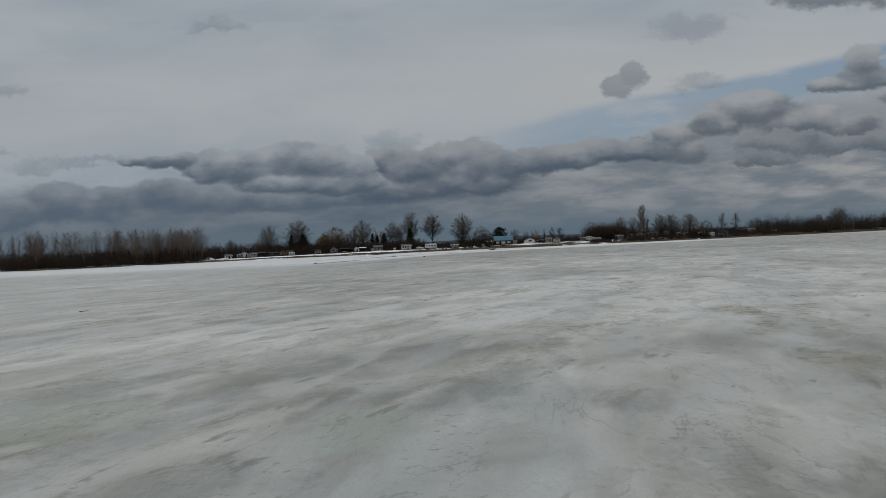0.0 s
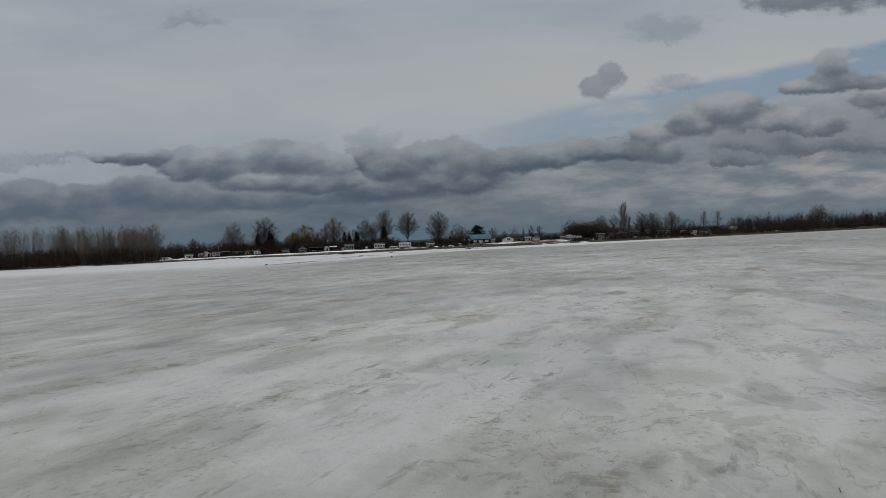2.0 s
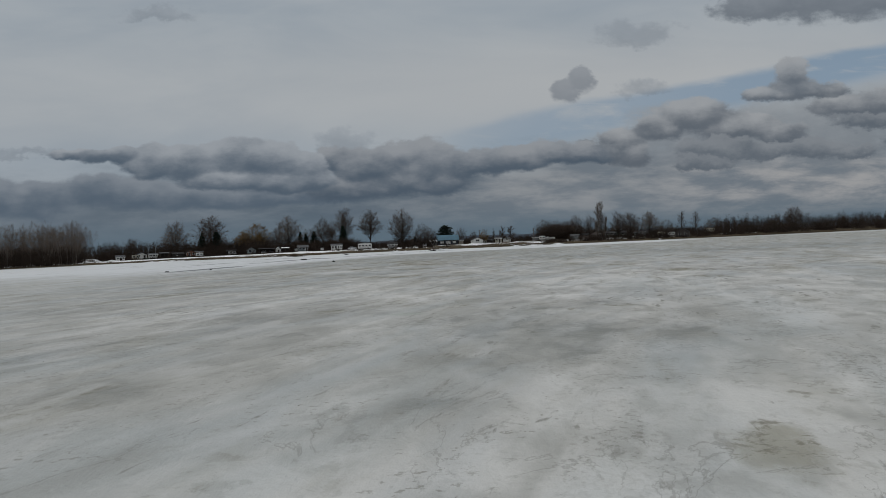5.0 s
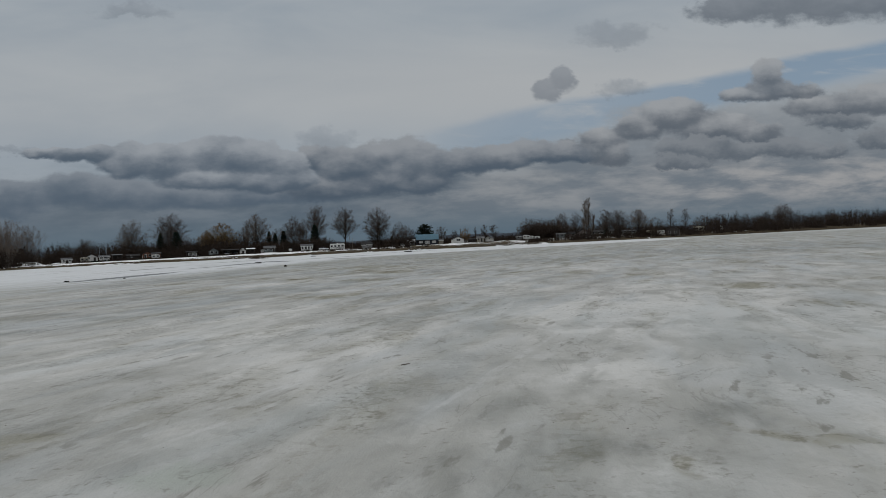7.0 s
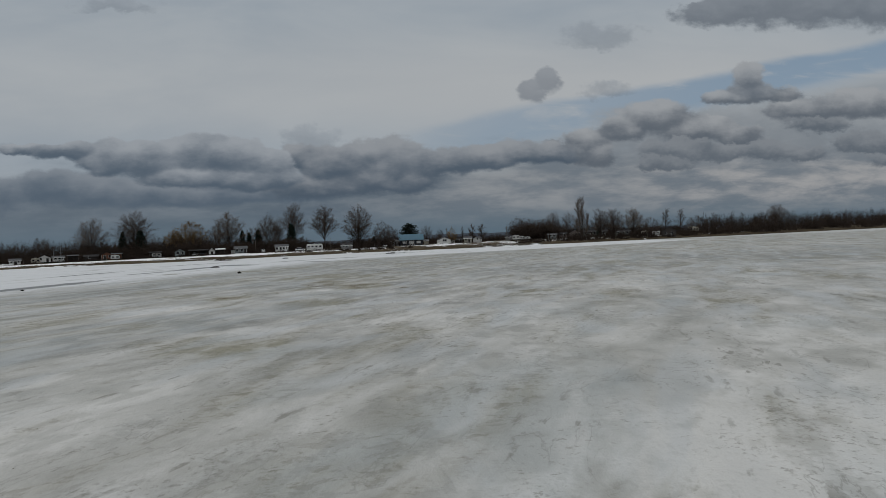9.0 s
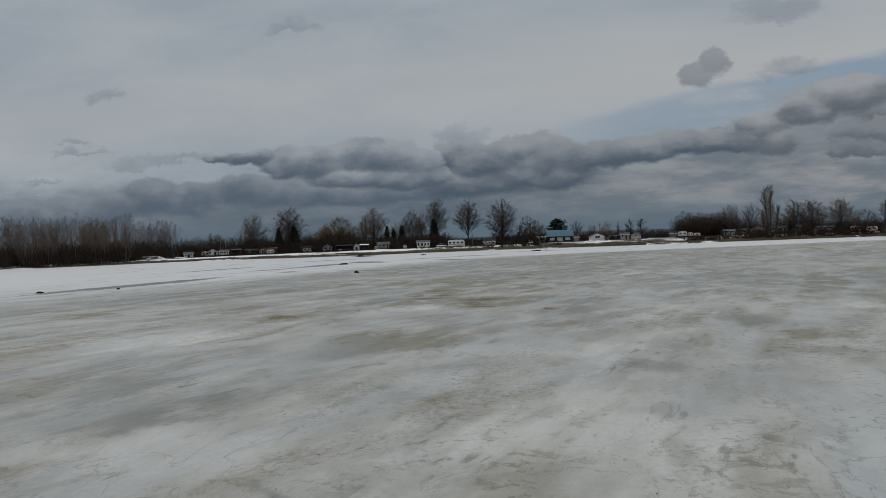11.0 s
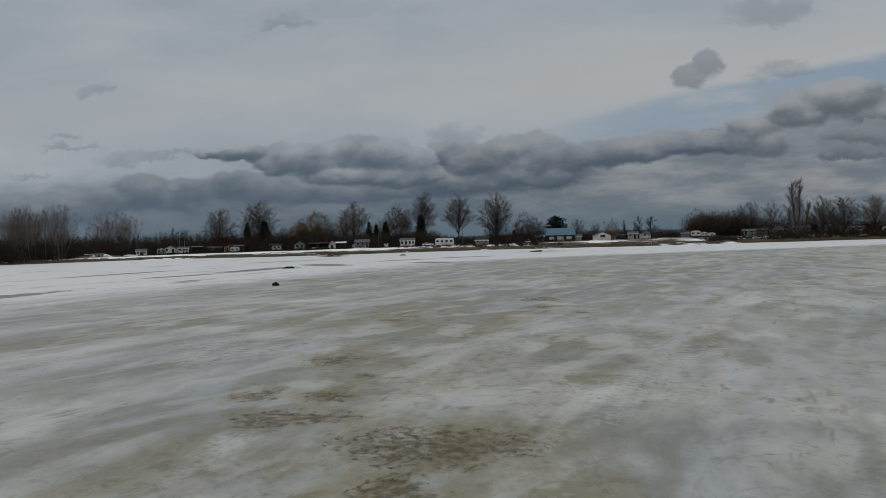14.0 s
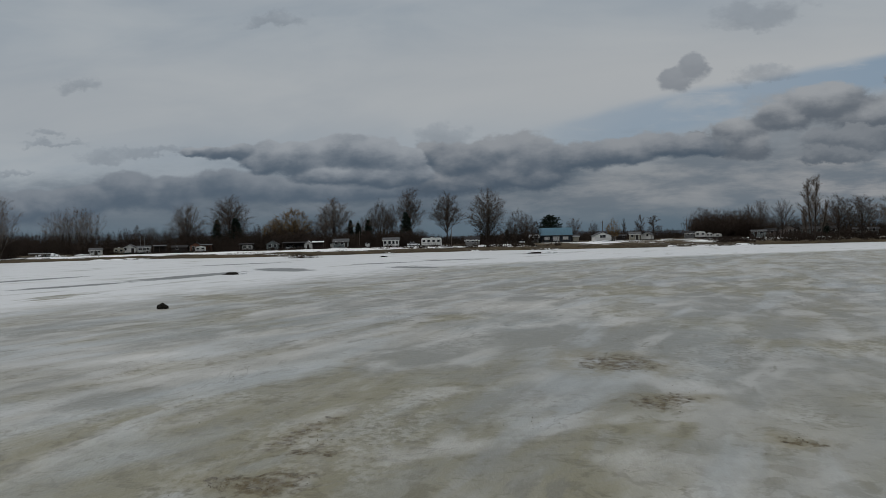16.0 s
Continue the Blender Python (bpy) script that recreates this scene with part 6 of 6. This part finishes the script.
blue_house()
cottage("garden_shed", "cream garden shed beside the blue-roofed house", 38.9, 41.2, 361, 4.6, CREAM, GREY_ROOF, "x", 0.74, 3, category="shed")
cottage("white_cottage", "white gabled cottage with one wide window", 44.8, 50.8, 346, 5.3, WHITE, GREY_ROOF, "y", 0.62, 7, [(0.0, 1.7, 0.9, 1.3)])
cottage("garden_shed", "white lean-to shed behind the cottage", 51.4, 53.3, 350, 3.9, WHITE, GREY_ROOF, "x", 0.75, 3, category="shed")
cottage("dark_shed", "dark low shed between cottages", 54.6, 58.2, 356, 4.4, DARK, DARK_ROOF, "x", 0.7, 4, [(0.8, 0.7, 0.7, 1.2)], category="shed")
cottage("cream_cottage", "cream cottage with a dark door and one window", 58.4, 62.3, 351, 5.2, CREAM, GREY_ROOF, "x", 0.72, 5, [(-1.0, 0.7, 0.9, 1.3)], [0.7])
cottage("white_shed", "white gabled shed with a small gable window", 64.3, 67.8, 358, 5.1, WHITE, GREY_ROOF, "y", 0.64, 6, [(0.5, 0.6, 0.7, 1.4)], category="shed", turn=-25)
cottage("grey_cottage", "grey gabled cottage with white trim", 84.6, 88.1, 371, 5.1, GREY, DARK_ROOF, "x", 0.66, 5, [(-0.6, 0.8, 0.8, 1.3), (0.8, 0.6, 0.8, 1.3)])
camper("mobile_home", "tall white mobile home with vertical trim", 88.8, 92.9, 372, 4.9, WHITE, TRIM, 2)
camper("travel_trailer", "white trailer beside the mobile home", 92.9, 95.3, 371, 4.2, WHITE, GREY, 2)
camper("motor_home", "white motor home with a sloping dark windscreen", 95.3, 98.3, 370, 3.9, WHITE, GREY, 1)
cottage("white_cabin", "low cabin with a white-fronted porch roof", 103.5, 108.4, 355, 5.0, SAGE, GREY_ROOF, "x", 0.74, 5, [(-1.1, 1.0, 0.8, 1.4), (0.9, 1.2, 0.8, 1.4)])
cottage("tan_cottage", "long tan cottage with a dark roof and white windows", 114.8, 121.6, 376, 5.6, TAN, DARK_ROOF, "x", 0.66, 6, [(1.8, 0.8, 1.0, 1.4)])
cottage("tan_cottage", "tan gable-fronted wing with tall white windows", 121.8, 129.0, 374, 6.6, TAN, DARK_ROOF, "y", 0.58, 6, [(0.6, 0.7, 1.3, 1.2), (2.4, 0.7, 1.5, 1.1)])
cottage("mobile_home", "long grey-green mobile home with a row of windows", 131.2, 145.3, 376, 6.1, DIM, DARK_ROOF, "x", 0.72, 4,
        [(-5.6, 1.0, 1.0, 1.6), (-2.2, 1.0, 1.2, 1.5), (-0.2, 1.0, 1.2, 1.5), (2.6, 1.0, 1.0, 1.6), (5.0, 1.0, 1.0, 1.6)])
cottage("mobile_home", "low grey-green mobile home behind bare trees", 148.5, 157.5, 372, 5.2, DIM, DARK_ROOF, "x", 0.74, 4, [(-2.6, 1.0, 0.9, 1.5), (0.4, 1.0, 0.9, 1.5), (2.8, 1.0, 0.9, 1.5)])
camper("travel_trailer", "cream trailer on the eastern bank", 159.8, 164.4, 364, 4.6, CREAM, GREY, 3)
camper("travel_trailer", "rounded pale trailer on the eastern bank", 165.6, 170.4, 363, 4.1, WHITE, GREY, 2)
cottage("brown_cottage", "dark brown gable-fronted cottage with white deck", 163.0, 171.0, 348, 6.2, DARK, DARK_ROOF, "y", 0.56, 7, [(-1.6, 1.0, 1.0, 1.3), (1.8, 1.0, 1.0, 1.3)])
camper("travel_trailer", "cream trailer near the far bank", 209.9, 217.8, 402, 5.9, CREAM, GREY, 4)
cottage("white_hut", "small pale hut at the end of the bank", 249.5, 253.8, 438, 6.2, WHITE, GREY_ROOF, "y", 0.6, 4, [(0.0, 0.8, 0.8, 1.4)], category="hut")

pole("tall dark utility pole behind the cottages", 52.7, 375, 10.3, 0.16, True)
pole("tall dark utility pole beside the trailers", 86.1, 374, 10.2, 0.16, True)
pole("thin white mast above the white cabin", -124.4, 331, 7.1, 0.05, name="mast", mat=METAL)
pole("thin mast beside the white cabin", -117.7, 324, 6.9, 0.06, name="mast", mat=METAL)
pole("slim wooden post on the bank", -5.8, 322, 6.8, 0.09, name="post")
pole("short wooden post on the bank", 2.6, 318, 3.6, 0.09, name="post")
pole("short wooden post on the bank", 3.1, 318, 3.3, 0.09, name="post")
pole("slim wooden post behind the sheds", -39.6, 330, 7.4, 0.08, name="post")
pole("wooden post in front of the blue-roofed house", 32.6, 352, 4.6, 0.10, name="post")
pole("thin wooden pole behind the trees", -11.5, 380, 9.0, 0.10, name="post")
rng_p = np.random.default_rng(3)
for k in range(14):
    px = -150 + k * 2.3 + rng_p.normal() * 0.4
    pole("short weathered fence post on the bank", px, float(shore(px)) + 26 + 0.8 * k, float(land_z(px, float(shore(px)) + 27)) + rng_p.uniform(1.1, 2.0), 0.07, name="fence_post")


# ---------------------------------------------------------------- things on the bank and on the ice
def lump(name, label, x, y, w, h, mat, seed, category, ground=0.0, long=1.0, turn=0.0):
    """An uneven heap lying on the ground."""
    bm = bmesh.new()
    bmesh.ops.create_icosphere(bm, subdivisions=4, radius=1.0)
    for v in bm.verts:
        k = 1 + 0.30 * noise.noise(v.co * 1.7 + Vector((seed, 0, 0))) + 0.20 * noise.noise(v.co * 4.5 + Vector((0, seed, 0))) + 0.10 * noise.noise(v.co * 11)
        v.co = Vector((v.co.x * w / 2 * long * k, v.co.y * w / 2 * k, max(v.co.z * k, -0.10) * h))
    me = bpy.data.meshes.new(name)
    bm.to_mesh(me)
    bm.free()
    me.materials.append(mat)
    ob = new(name, me)
    ob.matrix_world = pose(x, y, ground, 0, 0, turn)
    return tagged(ob, label, category)


lump("mud_clod", "black clod of frozen mud on the ice", -8.0, 170.1, 0.56, 0.27, MUD, 1, "clod", long=1.1)
lump("mud_clod", "small dark clod of mud on the ice", -35.5, 146.5, 0.6, 0.16, MUD, 2, "clod", long=1.3)
lump("mud_clod", "small dark clod of mud on the ice", -28.6, 149.4, 0.35, 0.12, MUD, 3, "clod")
lump("mud_clod", "small dark clod of mud on the ice", -16.0, 264, 0.9, 0.22, MUD, 4, "clod", long=1.8)
lump("ice_rubble", "dirty slab of heaved ice with mud", -21.2, 203.4, 1.1, 0.26, MUD, 5, "rubble", long=1.7)
lump("ice_rubble", "pale block of heaved ice", -20.0, 203.9, 0.9, 0.24, SNOW, 6, "rubble", long=1.4)
lump("ice_rubble", "muddy slab of heaved ice", 20.0, 272, 1.8, 0.30, MUD, 7, "rubble", long=2.4)
lump("ice_rubble", "pale slab of heaved ice", 23.0, 273, 1.5, 0.40, SNOW, 8, "rubble", long=1.9)
lump("ice_rubble", "pale slab of heaved ice", 21.4, 271.4, 1.0, 0.28, SNOW, 9, "rubble", long=1.9)
for k, (sx, sy, sw, sh) in enumerate(((-137.0, 303, 5.0, 1.1), (-131.5, 311, 3.6, 0.5), (47, 340, 4.6, 0.35), (53, 342, 3.5, 0.3), (44.5, 342, 3.0, 0.3), (78, 346, 3.5, 0.25),
                                      (72, 350, 3, 0.25), (121, 352, 2.6, 0.6), (126, 354, 3.0, 0.3), (-9, 326, 4, 0.4), (-44, 319, 5, 0.35))):
    lump("snow_pile", "rounded pile of old granular snow", sx, sy, sw, sh, SNOW, 20 + k, "snow", float(land_z(sx, sy)) - 0.05, 1.5)


def floating_dock():
    """The dock hauled out on the bank, snow on its deck."""
    x, y = -137.4, 300.0
    ob = new("hauled_out_dock")
    ob.matrix_world = pose(x, y, float(land_z(x, y)) + 0.05, 0, 0, 8)
    tagged(ob, "wooden dock section hauled out on the bank under snow", "dock")
    for k in range(10):
        solid("plank", boxed(-3.0 + k * 0.6, -2.44 + k * 0.6, -1.0, 1.0, 0.9, 0.98), POLE, ob)
    for sy in (-0.9, 0.9):
        solid("beam", boxed(-3.0, 3.0, sy - 0.08, sy + 0.08, 0.7, 0.9), POLE, ob)
    for k in (-2.6, 0, 2.6):
        for sy in (-0.9, 0.9):
            solid("leg", boxed(k - 0.07, k + 0.07, sy - 0.07, sy + 0.07, -0.3, 0.7), POLE, ob)
    solid("snow_cover", boxed(-2.9, 2.9, -0.95, 0.95, 0.985, 1.16), SNOW, ob, "old snow", bevel=0.06)


floating_dock()


def driftwood(x, y, length, turn, seed, label="short stick lying on the ice"):
    rng = np.random.default_rng(seed)
    segs, p, d, thick = [], np.zeros(3), np.array([1.0, 0, 0]), min(0.03, 0.055 * length)
    for i in range(4):
        d = unit(d + np.array([0, rng.normal() * 0.18, rng.normal() * 0.04]))
        q = p + d * length / 4
        q[2] = max(q[2], 0.0)
        segs.append((*p, *q, thick * (1 - 0.17 * i), thick * (0.83 - 0.17 * i)))
        p = q
    segs.append((*segs[1][3:6], *(np.array(segs[1][3:6]) + [length * 0.12, length * 0.14, length * 0.06]), thick * 0.5, thick * 0.2))
    v, f = tubes(segs, 6)
    ob = new("stick", mesh_np("stick", v, f, POLE))
    ob.matrix_world = pose(x, y, 0.012, 0, 0, turn)
    tagged(ob, label, "stick")


driftwood(13.3, 76.9, 0.34, 20, 1, "dark splintered stick lying on stained ice")
driftwood(5.6, 19.0, 0.22, -15, 2)
driftwood(8.6, 15.6, 0.14, 10, 3)
driftwood(10.2, 24.6, 0.14, 60, 4)
driftwood(-24.0, 40.0, 0.7, 80, 5, "upright reed stub in the ice")


def reeds(label, spots, seed):
    rng = np.random.default_rng(seed)
    rows = []
    for x, y, n, spread, h in spots:
        for _ in range(n):
            a = np.array([x + rng.normal() * spread, y + rng.normal() * spread * 0.5, float(max(land_z(x, y), 0)) - 0.05])
            b = a + np.array([rng.normal() * 0.25, rng.normal() * 0.25, rng.uniform(0.5, 1.0)]) * h
            rows.append((*a, *b, 0.018, 0.006))
    v, f = tubes(rows, 3)
    tagged(new("dead_reeds", mesh_np("dead_reeds", v, f, REED)), label, "reeds", kind="stuff")


reeds("clumps of dead reeds and twigs poking through the ice", [(-37.5, 267, 260, 1.3, 1.3), (-34.5, 268, 110, 0.9, 0.9), (-118, 258, 50, 3.0, 0.8), (-111, 268, 40, 3.0, 0.7)], 1)
rng_r = np.random.default_rng(8)
edge = []
for k in range(520):
    ex = rng_r.uniform(-110, 230)
    edge.append((ex, float(shore(ex)) + abs(rng_r.normal()) * 4 + 0.4, 10, 0.6, rng_r.uniform(0.25, 0.7)))
reeds("strip of dead grass along the bank", edge, 2)


def crumbs(label, clusters, strays, seed):
    """Melted-out bits of silt and dead weed lying on the ice. clusters: x, y, count, half width, half depth."""
    rng = np.random.default_rng(seed)
    at = []
    for x, y, n, sx, sy in clusters:
        n //= 3
        knots = rng.normal(size=(6, 2)) * 0.6
        for _ in range(n):
            k = knots[rng.integers(6)] + rng.normal(size=2) * rng.uniform(0.15, 0.55)
            at.append((x + k[0] * sx, y + k[1] * sy, 0.003 + 0.009 * rng.random() ** 2.2))
    for _ in range(strays):
        at.append((rng.uniform(-12, 32), 4 + 172 * rng.random(), rng.uniform(0.006, 0.014)))
    verts, faces = [], []
    for x, y, r in at:
        i = len(verts)
        turn, long = rng.random() * 3.14, rng.uniform(1.1, 2.2)
        for k in range(6):
            w = k * math.pi / 3
            a, b = r * long * math.cos(w) * rng.uniform(0.6, 1.25), r * math.sin(w) * rng.uniform(0.6, 1.25)
            verts.append((x + a * math.cos(turn) - b * math.sin(turn), y + a * math.sin(turn) + b * math.cos(turn), -0.012))
        verts.append((x + rng.normal() * r * 0.2, y + rng.normal() * r * 0.2, 0.001 + 0.12 * r))
        faces += [(i + k, i + (k + 1) % 6, i + 6) for k in range(6)]
    tagged(new("silt_crumbs", mesh_np("silt_crumbs", verts, faces, SILT)), label, "debris", kind="stuff")


crumbs("dark brown crumbs of silt and weed on the melting ice",
       [(7.4, 135.3, 60, 0.30, 0.30), (7.8, 135.7, 45, 0.26, 0.26), (9.4, 135.3, 90, 0.42, 0.60), (8.3, 139.4, 110, 0.60, 0.70), (10.0, 137.2, 30, 0.22, 0.30),
        (9.7, 136.1, 30, 0.25, 0.25), (2.8, 138.2, 50, 0.50, 0.60), (12.8, 138.7, 30, 0.30, 0.60), (16.5, 141.6, 50, 0.40, 1.20), (15.4, 140.8, 18, 0.15, 0.25),
        (8.3, 148.0, 90, 0.65, 0.45), (8.4, 150.6, 60, 0.40, 0.60), (9.2, 149.8, 60, 0.80, 0.25)], 350, 1)
crumbs("dark brown crumbs of silt and weed on the melting ice",
       [(12.8, 151.2, 40, 0.60, 0.30), (15.3, 156.4, 120, 0.85, 1.20), (15.8, 152.7, 60, 0.50, 0.60), (16.6, 153.8, 30, 0.50, 0.30), (20.6, 158.2, 70, 1.20, 1.40),
        (12.6, 132.3, 130, 1.10, 1.00), (12.6, 130.8, 60, 0.50, 0.60), (13.3, 128.6, 70, 0.60, 0.40), (17.2, 126.8, 70, 0.50, 0.60), (5.3, 126.8, 40, 0.40, 0.50),
        (8.4, 126.2, 40, 0.50, 0.30), (11.9, 105.5, 40, 0.45, 0.20), (11.4, 104.0, 25, 0.25, 0.20), (17.5, 150.4, 20, 0.15, 0.25)], 0, 2)


def log(x, y, length, r, turn, tilt, seed, mat):
    """A weathered log or beam stranded on the bank."""
    rng = np.random.default_rng(seed)
    segs, p = [], np.zeros(3)
    for i in range(4):
        q = p + np.array([length / 4, rng.normal() * r, rng.normal() * r * 0.3])
        segs.append((*p, *q, r * (1 - 0.1 * i), r * (0.9 - 0.1 * i)))
        p = q
    for _ in range(2):
        k = rng.integers(1, 4)
        a = np.array(segs[k][:3])
        segs.append((*a, *(a + np.array([0.25 * length, rng.normal() * 0.2, 0.18 * length])), r * 0.45, r * 0.15))
    v, f = tubes(segs, 7)
    ob = new("stranded_log", mesh_np("stranded_log", v, f, mat))
    ob.matrix_world = pose(x, y, float(land_z(x, y)) + r * 0.7, 0, -tilt, turn)
    tagged(ob, "weathered grey log stranded on the bank", "log", "stranded logs")


rng_l = np.random.default_rng(12)
for k in range(16):
    lx = -158 + 2.6 * k + rng_l.normal()
    log(lx, float(shore(lx)) + rng_l.uniform(3, 13), rng_l.uniform(1.8, 4.2), rng_l.uniform(0.08, 0.16), rng_l.uniform(0, 180), rng_l.uniform(0, 14), k, POLE if k % 3 else GREY)
for k in range(9):
    lx = 46 + 9.0 * k + rng_l.normal() * 2
    log(lx, float(shore(lx)) + rng_l.uniform(1.5, 7), rng_l.uniform(1.2, 3.0), rng_l.uniform(0.07, 0.13), rng_l.uniform(-25, 25), rng_l.uniform(0, 6), 40 + k, POLE)
